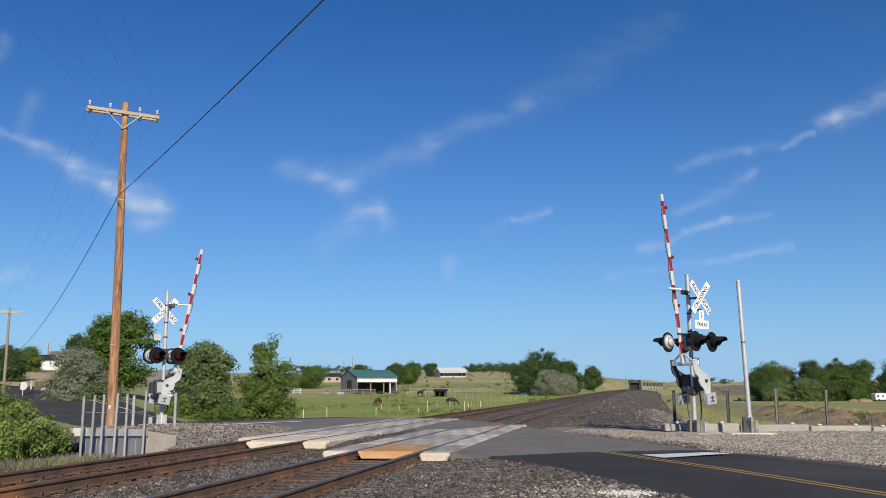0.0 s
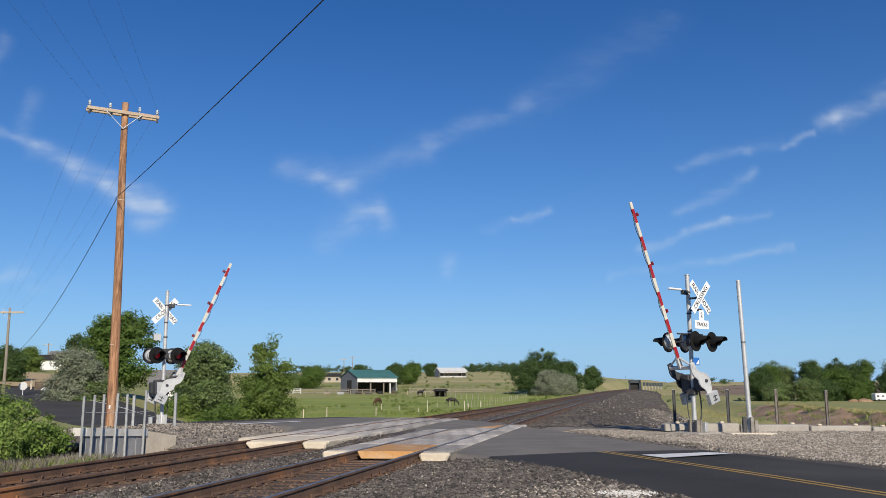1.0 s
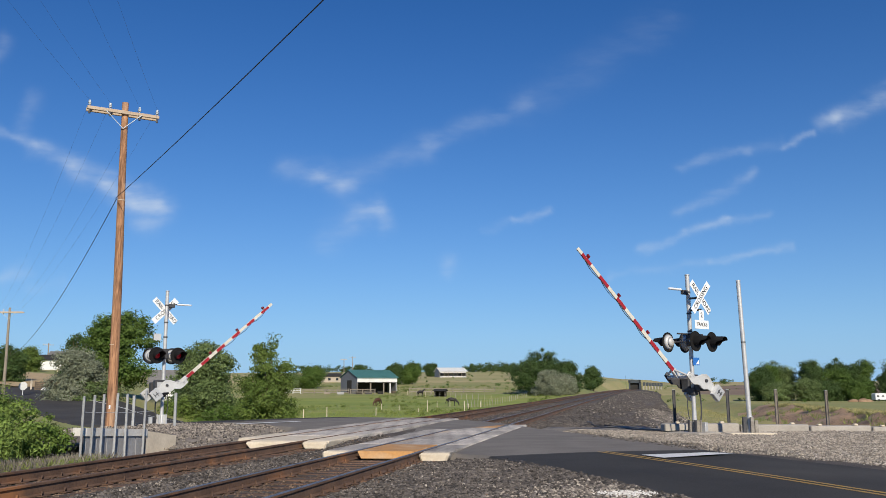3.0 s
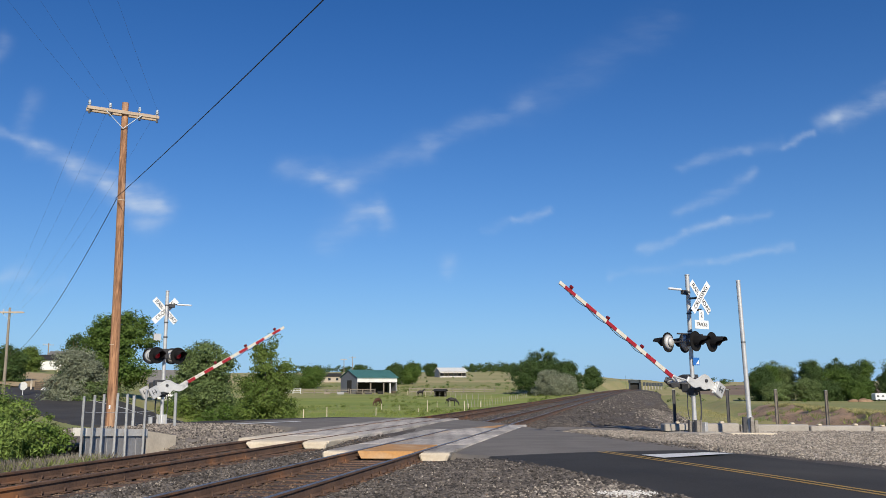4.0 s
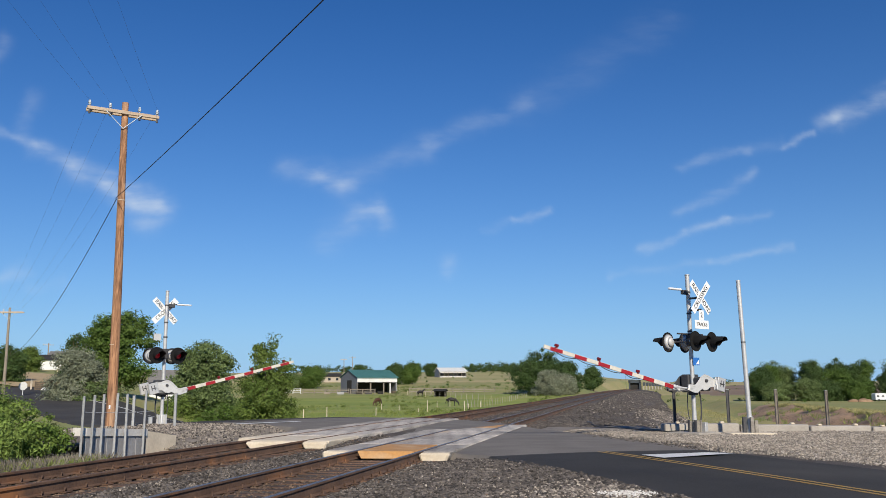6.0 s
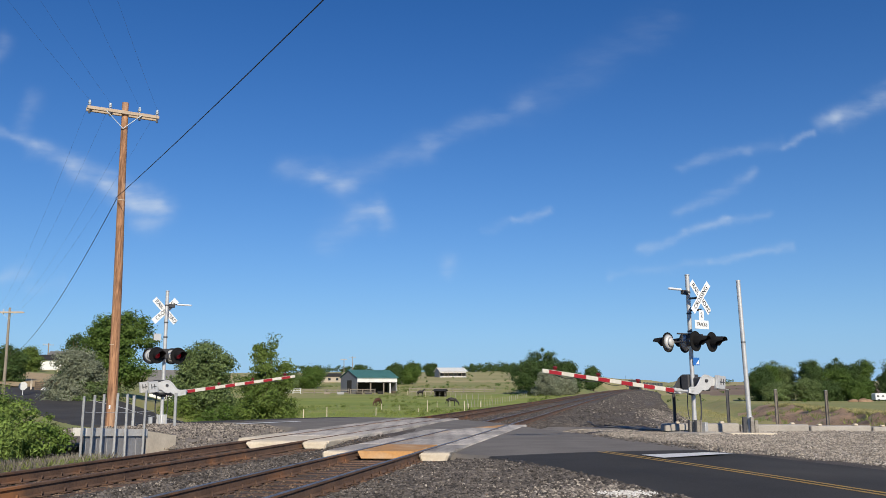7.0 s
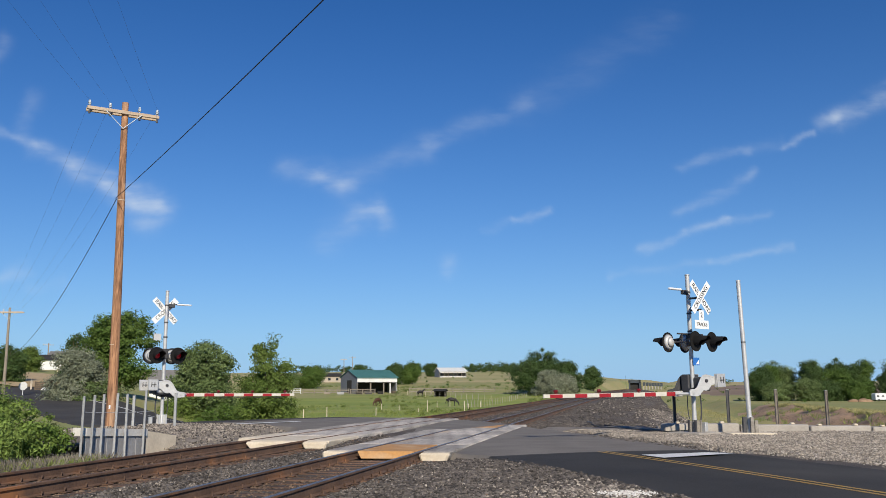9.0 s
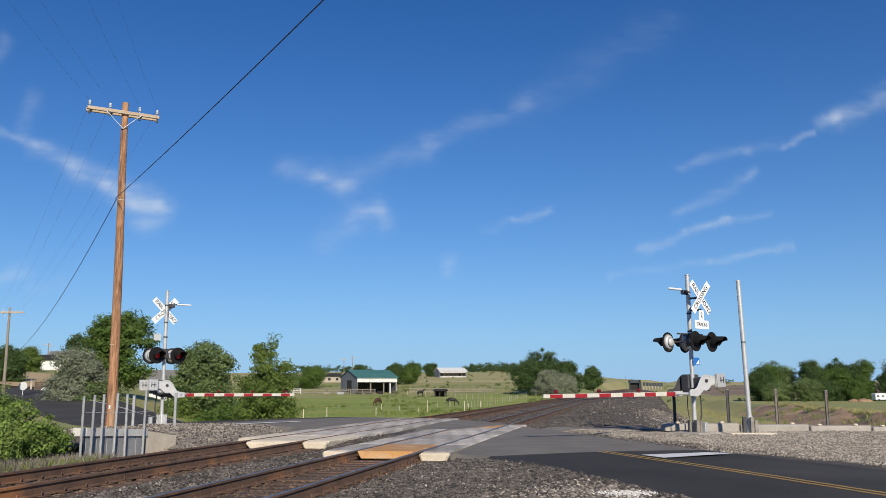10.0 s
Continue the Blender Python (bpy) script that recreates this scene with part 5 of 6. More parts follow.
wire((-11.80, 29.85, 8.21), (7.9, -2.3, 8.5), 0.25, 0.012, M["cable"], "thick black overhead cable")
wire((-11.80, 29.95, 8.21), (-38.4, 74.8, 4.4), 1.3, 0.014, M["cable"], "thick black overhead cable to the far pole")
for k, sx in enumerate((-0.47, -0.19, 0.22, 0.47)):
    p = near_pole.matrix_world @ near_cross @ Vector((sx * 2.5, 0, 0.28))
    wire(p, (p.x + 6.0 + 3.5 * sx, -6.0, 14.6), 0.8, 0.0028, M["thin"], "thin grey overhead wire")
    wire(p, (-38.4 + 2.2 * sx, 75.0, 8.7), 0.8, 0.0028, M["thin"], "thin overhead wire to the far pole")

cable_line = [(6.30, 37.92, -0.08), (5.84, 33.83, -0.06), (5.61, 31.11, -0.03), (6.04, 29.47, 0.00), (6.41, 27.75, 0.02), (6.83, 26.59, 0.02), (7.38, 26.68, 0.03), (7.74, 26.94, 0.05)]
tagged(path_tube("ground_cable", [Vector(cable_line[i]).lerp(Vector(cable_line[i + 1]), k / 4) + Vector((0.05 * math.sin(3 * i + k), 0.06 * math.cos(2 * i + k), 0.02)) for i in range(len(cable_line) - 1) for k in range(4)], 0.018, M["cable"]),
       "black cable lying loose on the gravel", "cable")
wire((*rail_world(-12.36, 17.9), 0.86), (*rail_world(-12.36, 20.9), 0.82), 0.03, 0.008, M["galv"], "thin cable strung between guard posts")

# ---- plants ----


def leaf_cloud(rng, lobes, count, size, droop=0.0, shell=0.55):
    """Small folded leaves gathered in clumps over rounded lobes ((x, y, z), (rx, ry, rz))."""
    vol = np.array([r[0] * r[1] * r[2] for _, r in lobes]) ** 0.67
    vol = vol / vol.sum()
    clump = 70
    which = np.concatenate([np.full(max(1, int(count * v / clump)), i) for i, v in enumerate(vol)])
    cen, rad = np.array([c for c, _ in lobes])[which], np.array([r for _, r in lobes])[which]
    d = rng.normal(size=(len(which), 3))
    d /= np.linalg.norm(d, axis=1)[:, None]
    k = shell + (1.08 - shell) * rng.random(len(which)) ** 0.5
    k *= 1 + 0.16 * np.sin(7 * d[:, 0] + 3 * which) * np.cos(6 * d[:, 2] + which)
    c = np.repeat(cen + rad * d * k[:, None], clump, axis=0)
    out = np.repeat(d, clump, axis=0)
    m = len(c)
    q = rng.normal(size=(m, 3))
    q /= np.linalg.norm(q, axis=1)[:, None]
    big = np.repeat(rng.uniform(0.7, 1.4, len(which)), clump)[:, None]
    p = c + q * rng.random((m, 1)) ** 0.5 * big * size * 5.2 * np.array((1.0, 1.0, 0.72))
    nrm = out * 0.5 + q * 0.9 + rng.normal(size=(m, 3)) * 0.45 + np.array((0, 0, 0.3))
    nrm /= np.linalg.norm(nrm, axis=1)[:, None]
    a = np.cross(nrm, rng.normal(size=(m, 3)))
    a /= np.linalg.norm(a, axis=1)[:, None] + 1e-9
    a[:, 2] -= droop
    b = np.cross(nrm, a)
    s = (size * rng.uniform(0.6, 1.3, m))[:, None]
    vs = np.stack([p - a * s, p + b * s * 0.45 + nrm * s * 0.12, p + a * s, p - b * s * 0.45 + nrm * s * 0.12], axis=1).reshape(-1, 3)
    o = np.arange(m)[:, None] * 4
    fs = np.concatenate([o + np.array((0, 1, 2)), o + np.array((0, 2, 3))], axis=1).reshape(-1, 3)
    return vs.tolist(), fs.tolist()


def tree(name, x, y, z, h, w, material, label, category, seed, count, size, lobes=None, trunk=0.18, low=0.12, depth=None, group=""):
    rng = np.random.default_rng(seed)
    t = thing(name, pose(x, y, z), label, category, group)
    if lobes is None:
        lobes, h, w = [], 0.95 * h, 0.90 * w
        depth = depth or w * 0.8
        for i in range(12):
            f = (i + 0.5) / 12
            zz = h * (low + 0.16 + (0.90 - low - 0.16) * f)
            env = math.sin(math.pi * (0.26 + 0.62 * f)) ** 0.7
            off = rng.uniform(-1, 1, 2) * env
            r = w * 0.27 * (0.70 + 0.6 * rng.random()) * (0.55 + 0.5 * env)
            lobes.append(((off[0] * w * 0.33, off[1] * depth * 0.3, min(zz, h - r * 0.75)), (r, r * depth / w, r * 0.8)))
        for i in range(7):
            x0, f = rng.uniform(-0.42, 0.42), rng.uniform(0.55, 0.98)
            lobes.append(((x0 * w, rng.uniform(-0.25, 0.25) * depth, h * (1.02 - 1.6 * x0 * x0) * (0.80 + 0.2 * f)), (w * 0.06, w * 0.06, h * 0.085)))
    else:
        lobes = [((a * w, b * w, c * h), (p * w, p * w, q * h)) for a, b, c, p, q in lobes]
    bm = bmesh.new()
    tube(bm, (0, 0, -0.4), (0.04 * w, 0, h * 0.42), trunk, trunk * 0.55, 10)
    for (lx, ly, lz), r in lobes:
        tube(bm, (0.03 * w, 0, h * 0.22 + 0.2 * lz), (lx, ly, lz), trunk * 0.42, trunk * 0.10, 6)
    part("trunk", bm, M["bark"], t, "trunk with limbs")
    vs, fs = leaf_cloud(rng, lobes, int(count * 3.2), size * 0.78)
    me = bpy.data.meshes.new("crown")
    me.from_pydata(vs, [], fs)
    me.materials.append(M[material])
    o = new("crown", me)
    o.parent = t
    return tagged(o, "leafy crown")


def gz(x, y):
    return float(terrain(x, y))


# roadside trees beyond the tracks
tree("roadside_tree", -30.3, 80, gz(-30.3, 80) - 0.1, 8.4, 6.6, "leaf", "tall round green tree behind the utility pole", "tree", 1, 9000, 0.17, low=0.05)
tree("roadside_tree", -41.2, 96, gz(-41.2, 96), 6.4, 3.6, "leafdark", "dark green tree behind a silvery one", "tree", 2, 3500, 0.17, low=0.1)
tree("olive_tree", -30.6, 71, gz(-30.6, 71) - 0.2, 4.6, 4.8, "leafgrey", "silver-grey leaved olive tree by the road", "tree", 3, 6500, 0.13, low=-0.08)
tree("roadside_tree", -18.4, 66, gz(-18.4, 66) - 0.1, 6.2, 5.6, "leafmid", "full grey-green tree by the far road", "tree", 4, 9000, 0.14, low=-0.08)
tree("roadside_tree", -21.9, 74, gz(-21.9, 74) - 0.1, 5.6, 4.6, "leafdark", "dense dark green tree by the far road", "tree", 41, 6000, 0.15, low=-0.08)
tree("roadside_tree", -11.6, 56, gz(-11.6, 56) - 0.1, 5.75, 4.2, "leafbright", "bright green ragged young tree by the pasture", "tree", 5, 6500, 0.12,
     [(-0.20, 0, 0.20, 0.26, 0.18), (0.16, 0.1, 0.18, 0.28, 0.17), (0.0, -0.1, 0.36, 0.30, 0.17), (-0.22, 0, 0.48, 0.17, 0.13), (0.20, 0, 0.50, 0.18, 0.12), (0.02, 0, 0.62, 0.20, 0.13), (-0.05, 0, 0.78, 0.14, 0.11), (0.10, 0, 0.90, 0.07, 0.09), (0.33, 0, 0.68, 0.12, 0.05), (-0.1, 0, 0.92, 0.06, 0.08)], low=0.0)
tree("roadside_shrub", -14.2, 59, gz(-14.2, 59) - 0.1, 1.6, 5.0, "leaf", "low green shrub under the roadside trees", "shrub", 6, 2600, 0.11, low=-0.2, trunk=0.06)
tree("roadside_shrub", -19.6, 65, gz(-19.6, 65) - 0.1, 1.5, 4.2, "leafbright", "low bright shrub along the far road", "shrub", 7, 2600, 0.12, low=-0.2, trunk=0.06)
tree("roadside_shrub", -28.0, 71, gz(-28, 71) - 0.1, 1.6, 6.0, "leafmid", "low grey-green shrub along the far road", "shrub", 8, 2600, 0.12, low=-0.2, trunk=0.06)
tree("roadside_tree", -57.5, 112, gz(-57.5, 112) - 0.5, 5.6, 5.2, "leafdark", "dark conifer-like tree beside the road bend", "tree", 9, 4500, 0.18, low=-0.05)
tree("round_tree", -78, 160, gz(-78, 160) - 0.3, 4.6, 5.4, "leafbright", "round bright green tree by the houses", "tree", 10, 3000, 0.25, low=0.0)
# far trees on the pasture's edge
for i, (x, y, h, w, mt) in enumerate(((-39.7, 260, 6.9, 8.6, "leaf"), (-46.5, 262, 4.6, 7.0, "leafmid"), (-17.1, 300, 7.6, 7.6, "leafdark"), (-11.1, 300, 7.9, 7.0, "leaf"), (-6.5, 445, 7.0, 8.0, "leafdark"), (-30.0, 330, 4.5, 7.0, "leafdark"),
                                    (21.9, 215, 9.0, 9.4, "leafdark"), (26.4, 226, 11.4, 11.6, "leafdark"), (32.0, 221, 8.8, 6.6, "leafdark"), (44.9, 258, 7.4, 4.4, "leafdark"), (29.0, 209, 5.0, 6.5, "leafgrey"))):
    tree("field_tree", x, y, gz(x, y) - 0.2, h, w, mt, "broad green tree at the edge of the pasture", "tree", 20 + i, 5200, 0.32, low=0.08 if y > 255 else 0.0, trunk=0.3, group="pasture trees")
tree("olive_tree", 25.4, 204, gz(25.4, 204) - 0.2, 6.6, 8.0, "leafgrey", "silver-grey olive tree before darker trees", "tree", 40, 4200, 0.26, low=-0.1, trunk=0.25)
for i, (x, y, h, w, mt) in enumerate(((86, 235, 8.2, 8, "leafdark"), (91.5, 241, 10.9, 7, "leaf"), (97, 243, 9.6, 7, "leafmid"), (101.5, 238, 11.6, 8, "leafdark"), (107, 235, 9.0, 8.5, "leaf"), (112, 243, 10.8, 7, "leafmid"), (118, 242, 11.9, 8.5, "leaf"), (124, 236, 8.6, 9, "leafdark"), (133, 240, 10.5, 11, "leaf"), (97, 230, 6.0, 9, "leafmid"), (111, 229, 5.5, 9, "leaf"), (89, 229, 5.0, 8, "leafmid"), (121, 230, 6.0, 9, "leafdark"), (88.5, 239, 9.6, 7, "leafdark"), (94.3, 245, 11.0, 7, "leafmid"), (104.6, 244, 11.4, 8, "leafmid"), (109.5, 240, 11.6, 7.5, "leafdark"), (115.2, 241, 11.0, 8, "leafdark"), (127.5, 243, 11.2, 9, "leafmid"), (103.5, 231, 5.5, 8, "leafdark"))):
    tree("cottonwood_tree", x, y, gz(x, y) - 0.3, h, w, mt, "tall green tree in a belt beyond the canal", "tree", 60 + i, 4200, 0.30, low=-0.04, trunk=0.25, group="tree belt")


def far_woods():
    """Low tree lines along the skyline."""
    rng = np.random.default_rng(9)
    lobes = []
    for az0, az1, r, k, h in ((-9.5, -4.5, 690, 30, 5.0), (1.5, 6.0, 660, 30, 6.0), (-30, -20, 420, 18, 5.0), (15.5, 18.5, 640, 12, 3.2), (-3.5, -1.0, 600, 10, 4.0), (4.0, 6.3, 470, 8, 5.0)):
        for _ in range(k):
            a = radians(rng.uniform(az0, az1))
            rr = r * rng.uniform(0.95, 1.05)
            x, y = rr * math.sin(a), rr * math.cos(a)
            q = h * rng.uniform(0.6, 1.2)
            lobes.append(((x, y, gz(x, y) + q * 0.45), (q * 0.7, q * 0.7, q * 0.6)))
    vs, fs = leaf_cloud(rng, lobes, 70000, 0.36)
    me = bpy.data.meshes.new("far_woods")
    me.from_pydata(vs, [], fs)
    me.materials.append(M["leafdark"])
    tagged(new("far_woods", me), "dark tree lines along the skyline", "woods", kind="stuff")


far_woods()


def brush():
    """Low scrub dotted over the dry hills."""
    rng = np.random.default_rng(14)
    lobes = []
    while len(lobes) < 420:
        a, r = radians(rng.uniform(-27, 27)), rng.uniform(225, 640)
        x, y = r * math.sin(a), r * math.cos(a)
        q = rng.uniform(0.35, 1.1) * (1 + r / 700)
        if abs(x * CT - y * ST + 7 - float(bend(x * ST + y * CT))) > 12:
            lobes.append(((x, y, gz(x, y) + q * 0.25), (q * 1.2, q * 1.2, q * 0.5)))
    vs, fs = leaf_cloud(rng, lobes, 30000, 0.17)
    me = bpy.data.meshes.new("scrub")
    me.from_pydata(vs, [], fs)
    me.materials.append(M["leaf"])
    tagged(new("scrub", me), "low grey-green scrub dotted over the hills", "scrub", kind="stuff")


brush()


def near_bush():
    rng = np.random.default_rng(12)
    t = thing("bramble_bush", pose(-10.05, 19.2, -0.24), "dense bright green bramble bush beside the tracks", "bush")
    lobes = [((-0.6, 0.4, 0.75), (1.15, 1.3, 0.72)), ((0.40, 0.3, 0.56), (0.8, 1.0, 0.56)), ((-1.9, 0.2, 0.90), (1.2, 1.2, 0.70)), ((0.0, -0.5, 0.52), (0.9, 0.7, 0.52)), ((-1.2, -0.6, 0.62), (1.0, 0.7, 0.62)), ((0.80, 0.7, 0.36), (0.5, 0.8, 0.42)), ((-3.2, 0.5, 1.0), (1.3, 1.3, 0.68)), ((-2.4, -1.0, 0.7), (1.0, 0.9, 0.68))]
    lobes = [(tuple(1.05 * v for v in c), tuple(1.05 * v for v in r)) for c, r in lobes]
    bm = bmesh.new()
    for i in range(26):
        (c, r) = lobes[i % len(lobes)]
        tube(bm, (c[0] * 0.8 + rng.uniform(-0.3, 0.3), c[1] * 0.8 + rng.uniform(-0.3, 0.3), -0.2), (c[0] + rng.uniform(-0.5, 0.5), c[1] + rng.uniform(-0.5, 0.5), c[2] + 0.3), 0.018, 0.006, 5)
    part("stems", bm, M["bark"], t, "thin woody stems")
    vs, fs = leaf_cloud(rng, lobes, 60000, 0.042, shell=0.55)
    me = bpy.data.meshes.new("foliage")
    me.from_pydata(vs, [], fs)
    me.materials.append(M["bramble"])
    o = new("foliage", me)
    o.parent = t


near_bush()


def tufts(name, spots, material, label, h, w, blades=14, seed=1, thin=0.05):
    rng = random.Random(seed)
    vs, fs = [], []
    for x, y, z in spots:
        for _ in range(blades):
            a, r = rng.uniform(0, 6.28), rng.uniform(0, w)
            hh, lean = h * rng.uniform(0.5, 1.2), rng.uniform(0.1, 0.6) * h
            px, py = x + r * math.cos(a), y + r * math.sin(a)
            tx, ty = px + lean * math.cos(a), py + lean * math.sin(a)
            b = rng.uniform(0, 3.14)
            dx, dy = thin * h * math.cos(b), thin * h * math.sin(b)
            o = len(vs)
            vs += [(px - dx, py - dy, z - 0.03), (px + dx, py + dy, z - 0.03), ((px + tx) / 2 + dx * 0.7, (py + ty) / 2 + dy * 0.7, z + hh * 0.65), (tx, ty, z + hh)]
            fs += [(o, o + 1, o + 2), (o, o + 2, o + 3)]
    me = bpy.data.meshes.new(name)
    me.from_pydata(vs, [], fs)
    me.materials.append(M[material])
    return tagged(new(name, me), label, "grass", kind="stuff")


def grasses():
    rng = random.Random(21)
    spots = []
    for _ in range(420):
        s, n = rng.uniform(14.2, 18.4), rng.uniform(-13.4, -11.7)
        x, y = rail_world(n, s)
        spots.append((x, y, -0.32))
    tufts("dry_weeds", spots[:80], "drygrass", "dry grey-brown weeds beside the tracks", 0.26, 0.24, 34, 2, 0.016)
    tufts("green_weeds", spots[300:], "grass", "green weeds beside the tracks", 0.20, 0.25, 30, 3, 0.018)
    spots = []
    for _ in range(2600):
        a, r = radians(rng.uniform(-17, 11)), 42 + 90 * rng.random() ** 1.4
        x, y = r * math.sin(a), r * math.cos(a)
        if x * CT - y * ST < -13.4 and off_road(x, y) > 0.5:
            spots.append((x, y, gz(x, y)))
    tufts("pasture_grass", spots, "grass", "tufts of green pasture grass", 0.22, 0.5, 12, 4)
    spots = []
    for _ in range(3200):
        s, n = 30 + 120 * rng.random() ** 1.5, rng.uniform(2.5, 26)
        x, y = rail_world(n, s)
        if y > 30.5 and not 13.6 < n < 18.6:
            spots.append((x, y, gz(x, y)))
    lip, brushy = [], []
    for _ in range(1500):
        s = 36 + 80 * rng.random() ** 1.3
        n = 18.9 + rng.gauss(0.0, 0.22) + 0.8 * rnd_noise(s, 3.0, 0.35)
        x, y = rail_world(n, s)
        lip.append((x, y, gz(x, y) + 0.05))
        if rng.random() < 0.10:
            x, y = rail_world(rng.uniform(13.2, 18.4), s)
            brushy.append((x, y, gz(x, y) + 0.02))
    tufts("ditch_grass", lip, "yellowgrass", "ragged dry grass hanging over the canal bank", 0.34, 0.35, 14, 15)
    tufts("ditch_weeds", brushy, "grass", "green weeds growing on the dirt bank", 0.38, 0.4, 14, 16)
    tufts("ditch_grass", spots[:2400], "yellowgrass", "yellow grass on the canal banks", 0.22, 0.45, 12, 5)
    tufts("ditch_grass", spots[2400:], "grass", "green grass along the canal", 0.35, 0.4, 12, 6)


grasses()

# sandy rubble on the left by the bush
def rubble():
    rng = random.Random(31)
    for x, y, r in ((-9.45, 18.87, 0.30), (-10.18, 19.99, 0.22), (-9.43, 19.80, 0.15), (-9.42, 21.03, 0.10)):
        bm = bmesh.new()
        bmesh.ops.create_icosphere(bm, subdivisions=3, radius=r)
        for v in bm.verts:
            v.co *= 1 + 0.25 * noise.noise(v.co * 3 + Vector((x, y, 0)))
            v.co.z *= 0.6
        o = mesh_ob("boulder", bm, M["sand"], True)
        o.matrix_world = pose(x, y, -0.28, 0, 0, rng.uniform(0, 90))
        tagged(o, "tan sandstone boulder beside the tracks", "boulder", "boulders")


rubble()

# ---- farm ----


def barn():
    t = thing("barn", pose(-17.6, 228, gz(-17.6, 228), 0, 0, 33), "open-fronted grey metal barn with green roof", "barn")
    L2, W, He, Hr = 5.9, 9.8, 4.3, 6.2
    bm = bmesh.new()
    prism(bm, [(0, -0.5), (W, -0.5), (W, He), (W / 2, Hr), (0, He)], -L2 - 0.1, -L2 + 0.1, Matrix(((0, 1, 0, 0), (1, 0, 0, 0), (0, 0, 1, 0), (0, 0, 0, 1))))
    gable = part("gable_wall", bm, M["barnwall"], t, "grey gable wall")
    # Solid near-black slab laid against the gable wall; no opening is cut.
    bm = bmesh.new()
    box(bm, -L2 - 0.16, -L2 - 0.11, 3.2, 5.8, 0, 3.6, 0.01)
    part("gable_door", bm, M["dark"], gable, "dark slab on the gable at the doorway")
    bm = bmesh.new()
    prism(bm, [(0, -0.5), (W, -0.5), (W, He), (W / 2, Hr), (0, He)], L2 - 0.1, L2 + 0.1, Matrix(((0, 1, 0, 0), (1, 0, 0, 0), (0, 0, 1, 0), (0, 0, 0, 1))))
    part("gable_wall", bm, M["barnwall"], t, "grey gable wall")
    bm = bmesh.new()
    box(bm, -L2, L2, W - 0.15, W, -0.5, He, 0.01)
    part("back_wall", bm, M["barnwall"], t)
    # Near-black sheet added inside; its colour stands for the open bays' shade.
    bm = bmesh.new()
    box(bm, -L2, L2, 5.2, 5.3, -0.5, He, 0.01)
    part("inner_wall", bm, M["dark"], t, "dark sheet for the shaded inside of the barn")
    bm = bmesh.new()
    box(bm, -L2 - 0.1, L2 + 0.1, -0.06, 0.1, He - 1.25, He, 0.01)
    part("fascia", bm, M["barnwhite"], t, "white metal fascia")
    for x in (-L2, -L2 / 3, L2 / 3, L2 - 2.0, L2):
        bm = bmesh.new()
        box(bm, x - 0.15, x + 0.15, 0.0, 0.3, -0.5, He - 1.5, 0.02)
        part("post", bm, M["barnwhite"] if x > L2 / 2 else M["wood"], t)
    for sy, y0, y1 in ((0, -0.4, W / 2), (1, W / 2, W + 0.4)):
        bm = bmesh.new()
        z0, z1 = (He - 0.1, Hr + 0.12) if sy == 0 else (Hr + 0.12, He - 0.1)
        k = 24
        for i in range(k):
            xa, xb = -L2 - 0.4 + (2 * L2 + 0.8) * i / k, -L2 - 0.4 + (2 * L2 + 0.8) * (i + 1) / k
            vs = box(bm, xa, xb - 0.02, y0, y1, 0, 0.1)
            for v in vs:
                v.co.z += z0 + (z1 - z0) * (v.co.y - y0) / (y1 - y0)
            vs = box(bm, xb - 0.08, xb, y0, y1, 0.1, 0.16)
            for v in vs:
                v.co.z += z0 + (z1 - z0) * (v.co.y - y0) / (y1 - y0)
        part("roof_slope", bm, M["barnroof"], t, "green ribbed metal roof")


def shed(name, x, y, w, d, h, rz, wall, roof, label, rise_=1.4, open_front=False):
    t = thing(name, pose(x, y, gz(x, y) - 0.1, 0, 0, rz), label, name.replace("_", " "))
    bm = bmesh.new()
    if open_front:
        for b in ((-w / 2, w / 2, d - 0.1, d), (-w / 2, -w / 2 + 0.1, 0, d), (w / 2 - 0.1, w / 2, 0, d)):
            box(bm, *b, -0.5, h, 0.01)
    else:
        box(bm, -w / 2, w / 2, 0, d, -0.5, h, 0.02)
        prism(bm, [(0, h), (d, h), (d / 2, h + rise_)], -w / 2, w / 2, Matrix(((0, 1, 0, 0), (1, 0, 0, 0), (0, 0, 1, 0), (0, 0, 0, 1))))
    wl = part("wall", bm, wall, t)
    for y0, y1, z0, z1 in ((-0.4, d / 2, h - 0.1, h + rise_ + 0.1), (d / 2, d + 0.4, h + rise_ + 0.1, h - 0.1)):
        bm = bmesh.new()
        for v in box(bm, -w / 2 - 0.3, w / 2 + 0.3, y0, y1, 0, 0.12):
            v.co.z += z0 + (z1 - z0) * (v.co.y - y0) / (y1 - y0)
        part("roof", bm, roof, t)
    if not open_front:
        k = max(2, int(w / 3))
        for i in range(k):
            bm = bmesh.new()
            xa = -w / 2 + w * (i + 0.5) / k
            box(bm, xa - 0.5, xa + 0.5, -0.05, 0.02, h * 0.35, h * 0.75, 0.01)
            part("window", bm, M["window"], wl, "dark window")
    return t


barn()


